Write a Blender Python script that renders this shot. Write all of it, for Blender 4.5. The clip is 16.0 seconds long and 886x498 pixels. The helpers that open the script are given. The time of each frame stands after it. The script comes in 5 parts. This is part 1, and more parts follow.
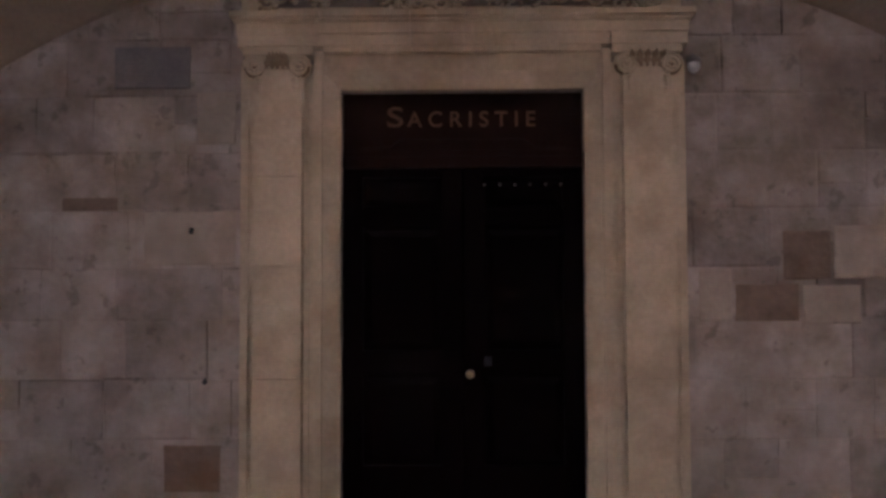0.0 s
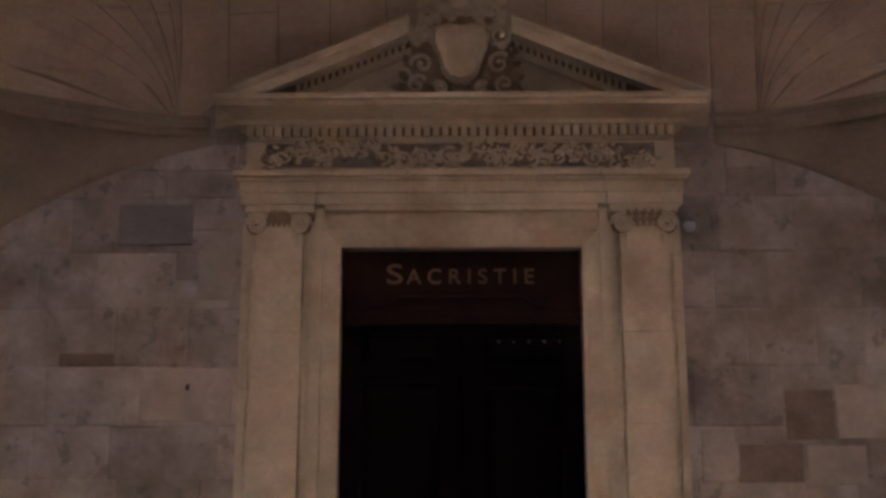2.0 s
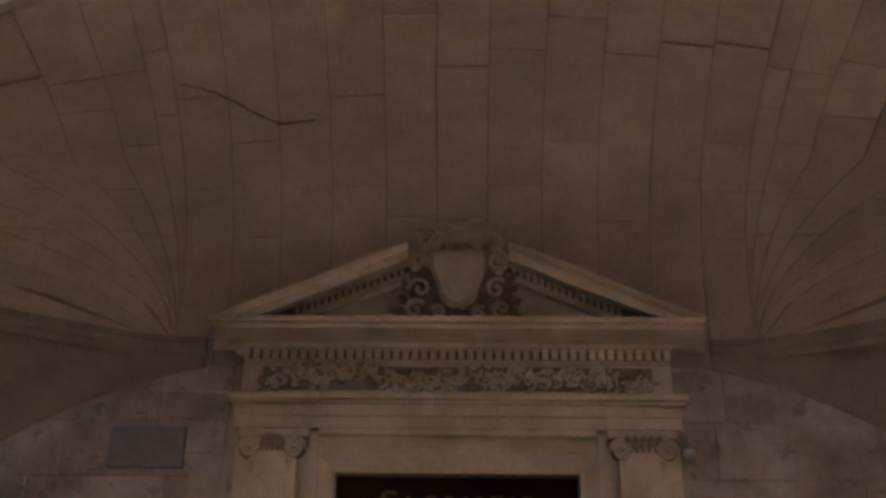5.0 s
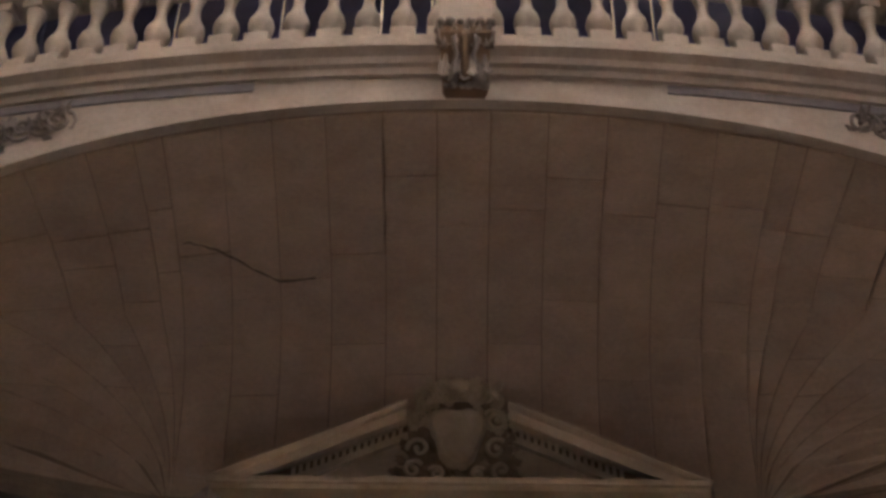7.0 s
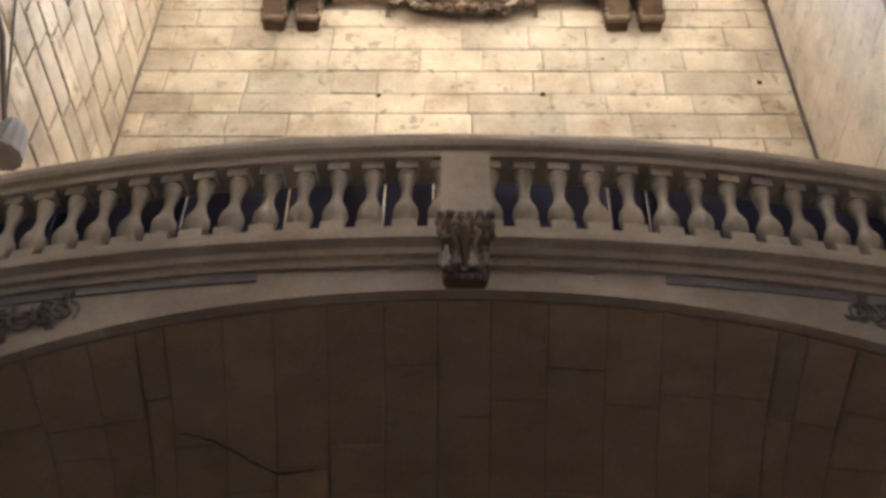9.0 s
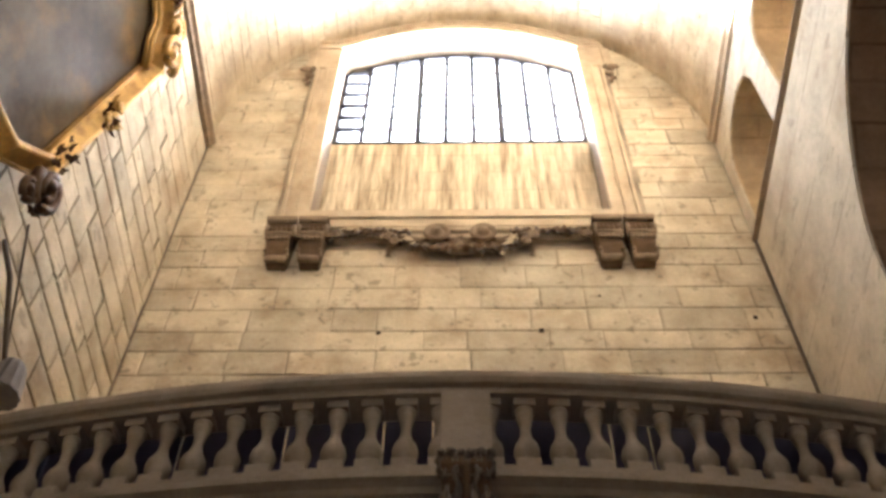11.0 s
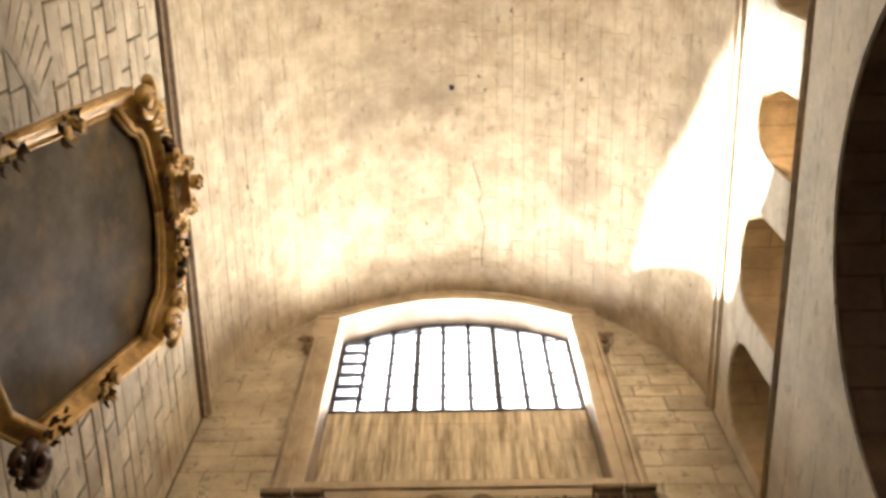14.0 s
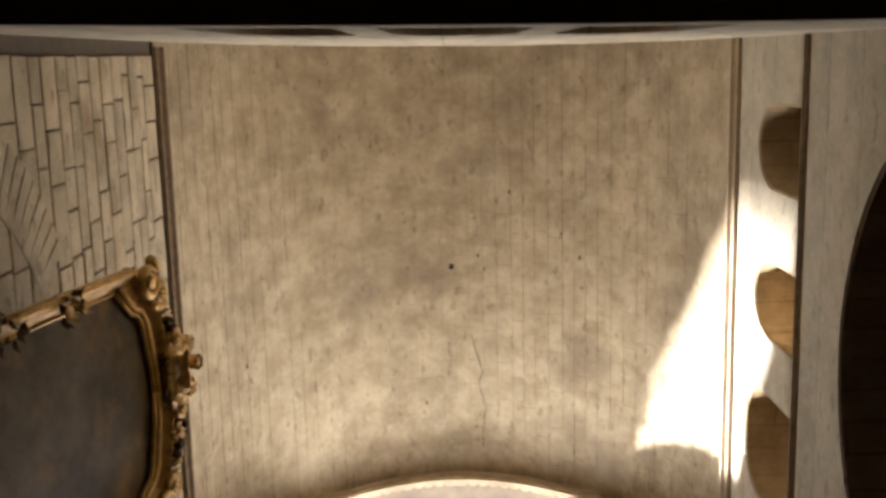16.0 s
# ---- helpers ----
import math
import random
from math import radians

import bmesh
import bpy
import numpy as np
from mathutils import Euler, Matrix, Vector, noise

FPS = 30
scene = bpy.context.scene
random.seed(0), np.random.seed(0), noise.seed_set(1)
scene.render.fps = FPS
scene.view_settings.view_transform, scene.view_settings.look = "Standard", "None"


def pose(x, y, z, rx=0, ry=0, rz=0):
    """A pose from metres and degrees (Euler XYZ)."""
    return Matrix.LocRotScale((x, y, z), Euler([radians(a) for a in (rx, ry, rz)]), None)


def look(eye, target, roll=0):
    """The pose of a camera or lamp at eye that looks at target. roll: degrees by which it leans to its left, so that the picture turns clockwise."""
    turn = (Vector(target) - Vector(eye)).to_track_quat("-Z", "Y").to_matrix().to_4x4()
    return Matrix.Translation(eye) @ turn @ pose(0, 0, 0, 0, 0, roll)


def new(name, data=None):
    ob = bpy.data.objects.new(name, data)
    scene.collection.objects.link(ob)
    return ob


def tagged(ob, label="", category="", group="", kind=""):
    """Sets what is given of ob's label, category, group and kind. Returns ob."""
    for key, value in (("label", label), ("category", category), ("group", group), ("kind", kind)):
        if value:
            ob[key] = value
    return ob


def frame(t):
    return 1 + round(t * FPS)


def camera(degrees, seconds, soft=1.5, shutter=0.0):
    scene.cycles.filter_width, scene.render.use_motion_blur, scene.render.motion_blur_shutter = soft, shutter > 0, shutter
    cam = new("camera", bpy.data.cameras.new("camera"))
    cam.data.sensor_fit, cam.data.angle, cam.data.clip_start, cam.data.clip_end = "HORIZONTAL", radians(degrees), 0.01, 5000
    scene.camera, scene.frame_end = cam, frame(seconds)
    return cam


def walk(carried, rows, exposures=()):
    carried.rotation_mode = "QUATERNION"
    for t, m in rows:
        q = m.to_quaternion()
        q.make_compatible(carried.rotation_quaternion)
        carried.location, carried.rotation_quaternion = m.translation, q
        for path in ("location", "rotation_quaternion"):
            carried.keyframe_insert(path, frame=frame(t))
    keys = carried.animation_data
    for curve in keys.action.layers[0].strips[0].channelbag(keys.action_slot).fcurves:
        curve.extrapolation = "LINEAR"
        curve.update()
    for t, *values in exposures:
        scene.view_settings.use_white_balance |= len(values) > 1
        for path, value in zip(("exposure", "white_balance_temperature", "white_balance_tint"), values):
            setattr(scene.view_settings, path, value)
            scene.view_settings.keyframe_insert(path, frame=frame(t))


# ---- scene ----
EYE = (0.0, 0.0, 1.5)


def aim(pitch, turn, lean):
    """Camera on its stand, tilted up by pitch degrees."""
    return pose(*EYE, 90 + pitch, 0, turn) @ pose(0, 0, 0, 0, 0, lean)


cam = camera(45.6, 16.0, soft=3.3)
PATH = [
    (0.0, aim(3.11, 1.08, -0.23)),
    (0.5, aim(5.45, 1.05, -0.11)),
    (1.0, aim(7.74, 1.02, -0.10)),
    (1.5, aim(9.78, 1.00, -0.07)),
    (2.0, aim(11.62, 1.00, 0.02)),
    (2.5, aim(13.49, 0.99, 0.06)),
    (3.0, aim(15.37, 0.97, 0.19)),
    (3.5, aim(17.35, 0.93, 0.27)),
    (4.0, aim(19.44, 0.91, 0.35)),
    (6.5, aim(30.20, 1.00, 1.01)),
    (7.0, aim(32.32, 1.03, 1.00)),
    (7.5, aim(34.51, 1.08, 1.06)),
    (8.0, aim(36.94, 1.15, 1.14)),
    (10.5, aim(52.17, 1.61, 1.09)),
    (11.0, aim(55.41, 1.65, 1.02)),
    (11.5, aim(58.55, 1.63, 0.83)),
    (12.0, aim(61.25, 1.58, 0.69)),
    (12.5, aim(63.51, 1.57, 0.69)),
    (13.0, aim(65.64, 1.63, 0.74)),
    (13.5, aim(67.77, 1.67, 0.72)),
    (14.0, aim(69.92, 1.77, 0.73)),
    (14.5, aim(72.19, 1.93, 0.86)),
    (15.0, aim(74.61, 2.14, 0.87)),
    (15.5, aim(77.10, 2.27, 0.98)),
    (16.0, aim(79.59, 2.34, 0.97)),
]
EXPOSURES = [(0.0, 8.2, 4600, 26), (2.0, 8.2, 4900, 25), (4.0, 8.1, 5000, 24), (6.5, 7.7, 4750, 17), (7.3, 7.5, 4950, 20), (8.0, 7.25, 4650, 14), (10.4, 6.3, 5000, 11), (12.0, 5.75, 5900, 12), (13.0, 5.3, 6350, 13), (14.5, 4.65, 5600, 10), (15.2, 4.2, 5450, 10), (16.0, 3.65, 6050, 12)]
walk(cam, PATH, EXPOSURES)

# ---- light ----
world = bpy.data.worlds.new("world")
scene.world = world
world.use_nodes = True
wn = world.node_tree.nodes
sky = wn.new("ShaderNodeTexSky")
sky.sky_type = "NISHITA"
sky.sun_disc = False
sky.sun_elevation = radians(20)
sky.sun_rotation = radians(-45)
wn["Background"].inputs[1].default_value = 0.15
world.node_tree.links.new(sky.outputs[0], wn["Background"].inputs[0])

sun = new("sun", bpy.data.lights.new("sun", "SUN"))
sun.data.energy = 5.0
sun.data.angle = radians(4.5)
sun.data.color = (1.0, 0.96, 0.88)
sun.matrix_world = look((0, 0, 30), (1.0, -1.09, 29.4))


def area(name, at, target, sx, sy, watts, color):
    lamp = new(name, bpy.data.lights.new(name, "AREA"))
    lamp.data.shape, lamp.data.size, lamp.data.size_y = "RECTANGLE", sx, sy
    lamp.data.energy, lamp.data.color = watts, color
    lamp.matrix_world = look(at, target)
    return lamp


# sky light in the opening of the tall window, falling inwards and down
area("window_daylight", (0, 10.0, 19.4), (0, 0, 11.4), 4.2, 3.8, 160, (1.0, 0.95, 0.86))

# ---- materials ----
def material(name, base, rough=0.85, vary=0.25, scale=2.0, bump=0.3, grain=40.0, metal=0.0, tint=None, per_piece=0.0, streak=False, stain=None, stain_amount=0.0, joints=None, spec=0.4, stretch=(1, 1, 1), joint=(0.008, 0.72), chips=0.0, stain_scale=0.0):
    """Mottled procedural surface: two scales of colour change, fine relief, and a tone for each piece."""
    m = bpy.data.materials.new(name)
    m.use_nodes = True
    nt = m.node_tree
    n, l = nt.nodes, nt.links
    b = n["Principled BSDF"]
    b.inputs["Roughness"].default_value = rough
    b.inputs["Metallic"].default_value = metal
    b.inputs["Specular IOR Level"].default_value = spec
    tc = n.new("ShaderNodeNewGeometry")
    where = tc.outputs["Position"]
    mp = n.new("ShaderNodeMapping")
    mp.inputs["Scale"].default_value = (1, 1, 0.07) if streak else stretch
    l.new(where, mp.inputs["Vector"])

    def noise_node(sc, detail=6.0, vec=mp.outputs[0]):
        t = n.new("ShaderNodeTexNoise")
        t.inputs["Scale"].default_value, t.inputs["Detail"].default_value = sc, detail
        t.inputs["Roughness"].default_value = 0.62
        l.new(vec, t.inputs["Vector"])
        return t.outputs["Fac"]

    def mix(fac, a, c, kind="MIX"):
        x = n.new("ShaderNodeMix")
        x.data_type, x.blend_type = "RGBA", kind
        for sock, val in ((x.inputs["Factor"], fac), (x.inputs[6], a), (x.inputs[7], c)):
            if isinstance(val, (int, float)):
                sock.default_value = val
            elif isinstance(val, tuple):
                sock.default_value = (*val, 1)
            else:
                l.new(val, sock)
        return x.outputs[2]

    def ramp(fac, lo, hi, a=0.0, c=1.0):
        r = n.new("ShaderNodeMapRange")
        r.inputs["From Min"].default_value, r.inputs["From Max"].default_value = lo, hi
        r.inputs["To Min"].default_value, r.inputs["To Max"].default_value = a, c
        l.new(fac, r.inputs["Value"])
        return r.outputs[0]

    dark = tuple(c * (1 - vary) for c in base)
    light = tuple(min(1, c * (1 + vary * 0.6)) for c in (tint or base))
    col = mix(ramp(noise_node(scale), 0.33, 0.67), dark, light)
    fine = noise_node(grain, 4.0)
    col = mix(0.35, col, mix(ramp(fine, 0.3, 0.7), tuple(c * 0.7 for c in base), tuple(min(1, c * 1.2) for c in base)))
    if stain:
        st = ramp(noise_node(stain_scale or scale * 0.45 + 0.1, 8.0), 0.52, 0.68, 0.0, stain_amount)
        col = mix(st, col, stain)
    if per_piece:
        oi = n.new("ShaderNodeObjectInfo")
        col = mix(1.0, col, mix(oi.outputs["Random"], (1 - per_piece,) * 3, (1 + per_piece * 0.5, 1 + per_piece * 0.4, 1 + per_piece * 0.25)), "MULTIPLY")
        geo_i = tc.outputs["Random Per Island"]
        col = mix(1.0, col, mix(geo_i, (1 - per_piece * 0.5,) * 3, (1 + per_piece * 0.3,) * 3), "MULTIPLY")
    height = fine
    if joints:
        br = n.new("ShaderNodeTexBrick")
        mp2 = n.new("ShaderNodeMapping")
        mp2.inputs["Rotation"].default_value = joints[2]
        l.new(where, mp2.inputs["Vector"])
        wob = n.new("ShaderNodeTexNoise")
        wob.inputs["Scale"].default_value = 2.5
        l.new(where, wob.inputs["Vector"])
        shift = n.new("ShaderNodeVectorMath")
        shift.operation = "MULTIPLY_ADD"
        shift.inputs[1].default_value = (0.07, 0.07, 0.07)
        l.new(wob.outputs["Color"], shift.inputs[0])
        l.new(mp2.outputs[0], shift.inputs[2])
        l.new(shift.outputs[0], br.inputs["Vector"])
        br.inputs["Scale"].default_value = 1.0
        br.inputs["Brick Width"].default_value, br.inputs["Row Height"].default_value = joints[0], joints[1]
        br.inputs["Mortar Size"].default_value = joint[0]
        br.inputs["Mortar Smooth"].default_value = 0.6
        br.inputs["Color1"].default_value = (0.86, 0.86, 0.86, 1)
        br.inputs["Color2"].default_value = (1.06, 1.04, 1.0, 1)
        br.inputs["Mortar"].default_value = (joint[1], joint[1] * 0.95, joint[1] * 0.88, 1)
        wear = ramp(noise_node(1.3, 5.0, where), 0.36, 0.6, 0.1, 0.95)
        col = mix(wear, col, mix(1.0, col, br.outputs["Color"], "MULTIPLY"))
    if chips:
        # small knocked-off flakes that show the darker stone
        flake = n.new("ShaderNodeMapping")
        flake.inputs["Scale"].default_value = (1.0, 0.45, 1.0)
        l.new(where, flake.inputs["Vector"])
        col = mix(ramp(noise_node(6.5, 3.0, flake.outputs[0]), 0.61, 0.66, 0.0, chips), col, tuple(c * 0.3 for c in base))
    l.new(col, b.inputs["Base Color"])
    bp = n.new("ShaderNodeBump")
    bp.inputs["Strength"].default_value, bp.inputs["Distance"].default_value = bump, 0.02
    l.new(mix(0.5, height, noise_node(scale * 4)), bp.inputs["Height"])
    l.new(bp.outputs[0], b.inputs["Normal"])
    return m


STONE = material("limestone_ashlar", (0.5, 0.405, 0.27), 0.9, 0.34, 1.5, 0.8, 20, per_piece=0.16, stain=(0.25, 0.17, 0.095), stain_amount=0.65, stain_scale=1.0, tint=(0.56, 0.48, 0.35), chips=0.55)
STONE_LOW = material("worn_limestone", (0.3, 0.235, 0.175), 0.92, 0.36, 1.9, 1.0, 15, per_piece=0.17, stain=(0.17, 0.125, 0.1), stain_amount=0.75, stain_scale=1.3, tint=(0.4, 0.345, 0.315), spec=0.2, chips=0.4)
RUST_STONE = material("rusty_limestone", (0.2, 0.14, 0.098), 0.92, 0.4, 3.4, 0.8, 18, spec=0.2, stain=(0.16, 0.09, 0.05), stain_amount=0.7, per_piece=0.1)
PALE_STONE = material("new_limestone", (0.34, 0.272, 0.21), 0.92, 0.3, 2.2, 0.7, 16, spec=0.2, stain=(0.2, 0.15, 0.11), stain_amount=0.6, stain_scale=2.0)
MORTAR = material("lime_mortar", (0.13, 0.1, 0.075), 0.95, 0.25, 4.0, 0.4)
PATCHY_MORTAR = material("patchy_lime_mortar", (0.2, 0.15, 0.1), 0.95, 0.7, 0.9, 0.4, tint=(0.36, 0.29, 0.2))
MORTAR_LIGHT = material("pale_mortar", (0.26, 0.205, 0.15), 0.95, 0.25, 4.0, 0.4)
CARVED = material("carved_limestone", (0.47, 0.37, 0.25), 0.85, 0.25, 2.0, 0.4, 30, stain=(0.28, 0.2, 0.125), stain_amount=0.6, stain_scale=1.6, spec=0.2)
ORNAMENT = material("brown_carving", (0.25, 0.18, 0.115), 0.9, 0.4, 9.0, 0.5, 60, spec=0.2)
# dark carved stone; also stands for shade behind dentils and volutes
DARK_CARVING = material("dark_shaded_carving", (0.14, 0.09, 0.05), 0.9, 0.4, 8.0, 0.5, 60, spec=0.2)
SLAB_JOINT = material("sooty_slab_mortar", (0.19, 0.135, 0.09), 0.95, 0.4, 3.0, 0.4)
SLAB = material("vault_slab", (0.39, 0.29, 0.205), 0.92, 0.2, 2.2, 0.5, 30, per_piece=0.09, stain=(0.25, 0.18, 0.125), stain_amount=0.35, stain_scale=2.4, spec=0.15)
REVEAL = material("brown_reveal_stone", (0.47, 0.345, 0.2), 0.92, 0.3, 3.0, 0.4, 25, spec=0.15, stain=(0.28, 0.2, 0.11), stain_amount=0.5, joints=(0.8, 0.3, (0, 0, 0)), joint=(0.014, 0.55))
DARK_REVEAL = material("dark_brown_stone", (0.2, 0.13, 0.085), 0.92, 0.4, 2.0, 0.4, 25, spec=0.1, joints=(0.9, 0.32, (0, 0, 0)), joint=(0.02, 0.5))
GREY_CARVING = material("dark_grey_carving", (0.2, 0.16, 0.13), 0.9, 0.4, 8.0, 0.5, 60, spec=0.2)
LOW_MORTAR = material("dusty_mortar", (0.25, 0.2, 0.15), 0.95, 0.35, 2.0, 0.4)
# cove stone darkened in its base colour for the gallery's shade
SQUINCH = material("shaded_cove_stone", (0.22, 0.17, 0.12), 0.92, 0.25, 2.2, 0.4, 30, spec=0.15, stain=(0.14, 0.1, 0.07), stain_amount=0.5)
DIM_STONE = material("dim_brown_stone", (0.2, 0.135, 0.08), 0.92, 0.3, 2.5, 0.4, 25, spec=0.15)
PLASTER = material("stained_vault_stone", (0.44, 0.345, 0.22), 0.92, 0.3, 2.0, 1.0, 9, stain=(0.26, 0.2, 0.135), stain_amount=0.85, stain_scale=0.6, tint=(0.5, 0.42, 0.3), spec=0.2, chips=0.42, per_piece=0.1)
VAULT_JOINT = material("worn_vault_mortar", (0.36, 0.29, 0.2), 0.95, 0.35, 1.5, 0.4)
RENDERED = material("grey_limewash", (0.5, 0.44, 0.34), 0.92, 0.26, 1.7, 0.5, 14, stain=(0.3, 0.23, 0.15), stain_amount=0.6, joints=(0.9, 0.42, (radians(90), 0, radians(90))), spec=0.2, joint=(0.016, 0.5), chips=0.4)
PANEL_STONE = material("rain_streaked_stone", (0.38, 0.285, 0.175), 0.9, 0.6, 13.0, 0.3, 40, streak=True, tint=(0.66, 0.56, 0.4), joints=(0.62, 0.55, (radians(90), 0, 0)), joint=(0.014, 0.6))
BALUSTER = material("balustrade_stone", (0.35, 0.285, 0.22), 0.85, 0.26, 2.4, 0.4, 30, stain=(0.24, 0.175, 0.12), stain_amount=0.6, spec=0.2)
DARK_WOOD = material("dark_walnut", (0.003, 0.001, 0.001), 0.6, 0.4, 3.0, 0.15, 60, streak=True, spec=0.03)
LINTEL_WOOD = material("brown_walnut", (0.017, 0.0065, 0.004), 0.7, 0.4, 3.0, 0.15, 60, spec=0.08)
GOLD_PAINT = material("faded_gold_paint", (0.115, 0.066, 0.036), 0.7, 0.3, 20.0, 0.1, 80, spec=0.1)
GILT = material("gilded_wood", (0.64, 0.39, 0.11), 0.32, 0.35, 9.0, 0.35, 50, metal=0.4, stain=(0.2, 0.09, 0.025), stain_amount=0.65, stain_scale=5.0, spec=0.6)
GILT_DARK = material("tarnished_gilt", (0.1, 0.046, 0.013), 0.5, 0.5, 14.0, 0.4, 60, metal=0.3)
CANVAS = material("dark_oil_canvas", (0.115, 0.08, 0.043), 0.48, 0.5, 1.3, 0.3, 5, tint=(0.2, 0.155, 0.095), stain=(0.34, 0.19, 0.065), stain_amount=0.45, stain_scale=2.2, spec=0.08)
IRON = material("dark_iron", (0.03, 0.028, 0.03), 0.5, 0.3, 10.0, 0.2, metal=0.6)
BRASS = material("brass", (0.32, 0.25, 0.15), 0.45, 0.2, 10.0, 0.1, metal=0.7)
BOARD = material("navy_screen_board", (0.045, 0.036, 0.085), 0.8, 0.3, 3.0, 0.1)
CABLE = material("dark_cable", (0.09, 0.065, 0.045), 0.7, 0.2, 8.0, 0.1)
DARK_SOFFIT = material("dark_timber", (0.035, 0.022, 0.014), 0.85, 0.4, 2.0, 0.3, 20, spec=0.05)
SLATE = material("grey_slate", (0.17, 0.145, 0.135), 0.8, 0.2, 5.0, 0.2)
FLOOR = material("stone_flags", (0.5, 0.42, 0.33), 0.7, 0.25, 1.5, 0.3, joints=(0.75, 0.5, (0, 0, 0)), joint=(0.012, 0.55))
LENS = material("pale_glass_dome", (0.42, 0.4, 0.38), 0.2, 0.05, 5.0, 0.05)
GLASS = bpy.data.materials.new("translucent_glass")
GLASS.use_nodes = True
gn = GLASS.node_tree
# translucent instead of clear, so the panes glow white like bright sky
pale = gn.nodes.new("ShaderNodeBsdfTranslucent")
pale.inputs["Color"].default_value = (0.17, 0.17, 0.175, 1)
gn.links.new(pale.outputs[0], gn.nodes["Material Output"].inputs["Surface"])

# ---- building helpers ----
rng = random.Random(7)


def part(name, bm, mat, parent=None, label="", smooth=False):
    """One mesh object, under a thing or a part where one is given."""
    me = bpy.data.meshes.new(name)
    bmesh.ops.recalc_face_normals(bm, faces=bm.faces)
    bm.to_mesh(me)
    bm.free()
    me.materials.append(mat)
    if smooth:
        for p in me.polygons:
            p.use_smooth = True
    ob = new(name, me)
    if parent:
        ob.parent = parent
    if label:
        tagged(ob, label)
    return ob


def thing(name, label, category="", kind="", group=""):
    return tagged(new(name), label, category, group, kind)


def hexa(bm, p):
    """A six-sided solid from eight corners: bottom ring, then top ring."""
    v = [bm.verts.new(c) for c in p]
    for f in ((0, 3, 2, 1), (4, 5, 6, 7), (0, 1, 5, 4), (1, 2, 6, 5), (2, 3, 7, 6), (3, 0, 4, 7)):
        bm.faces.new([v[i] for i in f])
    return v


def box(bm, x0, x1, y0, y1, z0, z1, bevel=0.0):
    v = hexa(bm, [(x0, y0, z0), (x1, y0, z0), (x1, y1, z0), (x0, y1, z0), (x0, y0, z1), (x1, y0, z1), (x1, y1, z1), (x0, y1, z1)])
    if bevel:
        edges = list({e for w in v for e in w.link_edges})
        bmesh.ops.bevel(bm, geom=edges, offset=bevel, segments=2, affect="EDGES", profile=0.6)


def prism(bm, outline, y0, y1):
    """Extrude an outline of (x, z) from y0 to y1."""
    a = [bm.verts.new((x, y0, z)) for x, z in outline]
    b = [bm.verts.new((x, y1, z)) for x, z in outline]
    k = len(outline)
    bm.faces.new(a)
    bm.faces.new(b[::-1])
    for i in range(k):
        bm.faces.new((a[i], b[i], b[(i + 1) % k], a[(i + 1) % k]))


def rings(bm, loops, closed=False, caps=True):
    """Skin between loops of equal length."""
    vs = [[bm.verts.new(c) for c in loop] for loop in loops]
    k = len(vs[0])
    pairs = list(zip(vs, vs[1:])) + ([(vs[-1], vs[0])] if closed else [])
    for a, b in pairs:
        for i in range(k):
            bm.faces.new((a[i], a[(i + 1) % k], b[(i + 1) % k], b[i]))
    if caps and not closed:
        bm.faces.new(vs[0][::-1])
        bm.faces.new(vs[-1])


def tube(bm, pts, radii, sides=6):
    """A round bar along points, with a radius for each."""
    pts = [Vector(p) for p in pts]
    loops = []
    for i, p in enumerate(pts):
        d = (pts[min(i + 1, len(pts) - 1)] - pts[max(i - 1, 0)]).normalized()
        u = d.cross(Vector((0, 1, 0)))
        u = u.normalized() if u.length > 0.05 else Vector((1, 0, 0))
        w = d.cross(u).normalized()
        r = radii[i] if isinstance(radii, (list, tuple)) else radii
        loops.append([p + r * (math.cos(a) * u + math.sin(a) * w) for a in (math.tau * k / sides for k in range(sides))])
    rings(bm, loops)


def lathe(bm, profile, at=(0, 0, 0), sides=14, square=()):
    """Turn (radius, height) rows round an upright axis."""
    loops = []
    for r, z in profile:
        loops.append([(at[0] + r * math.cos(math.tau * (k + 0.5) / sides), at[1] + r * math.sin(math.tau * (k + 0.5) / sides), at[2] + z) for k in range(sides)])
    rings(bm, loops)


def curl(bm, m, r, turns=1.6, thick=0.02, flip=1, steps=20):
    """A tapering spiral in the plane of the pose m (its x and z)."""
    pts, rad = [], []
    for i in range(steps + 1):
        f = i / steps
        a = math.tau * turns * f
        q = r * (1 - 0.82 * f)
        pts.append(m @ Vector((flip * q * math.cos(a), -0.35 * thick * f, q * math.sin(a))))
        rad.append(thick * (1 - 0.35 * f))
    tube(bm, pts, rad, 6)
    c = pts[-1]
    blob(bm, c, thick * 1.3)


def blob(bm, c, r, squash=(1, 1, 1), seed=None):
    g = bmesh.ops.create_icosphere(bm, subdivisions=1, radius=1.0)
    k = seed or rng
    for v in g["verts"]:
        j = 1 + k.uniform(-0.22, 0.22)
        v.co = Vector((c[0] + v.co.x * r * squash[0] * j, c[1] + v.co.y * r * squash[1] * j, c[2] + v.co.z * r * squash[2] * j))


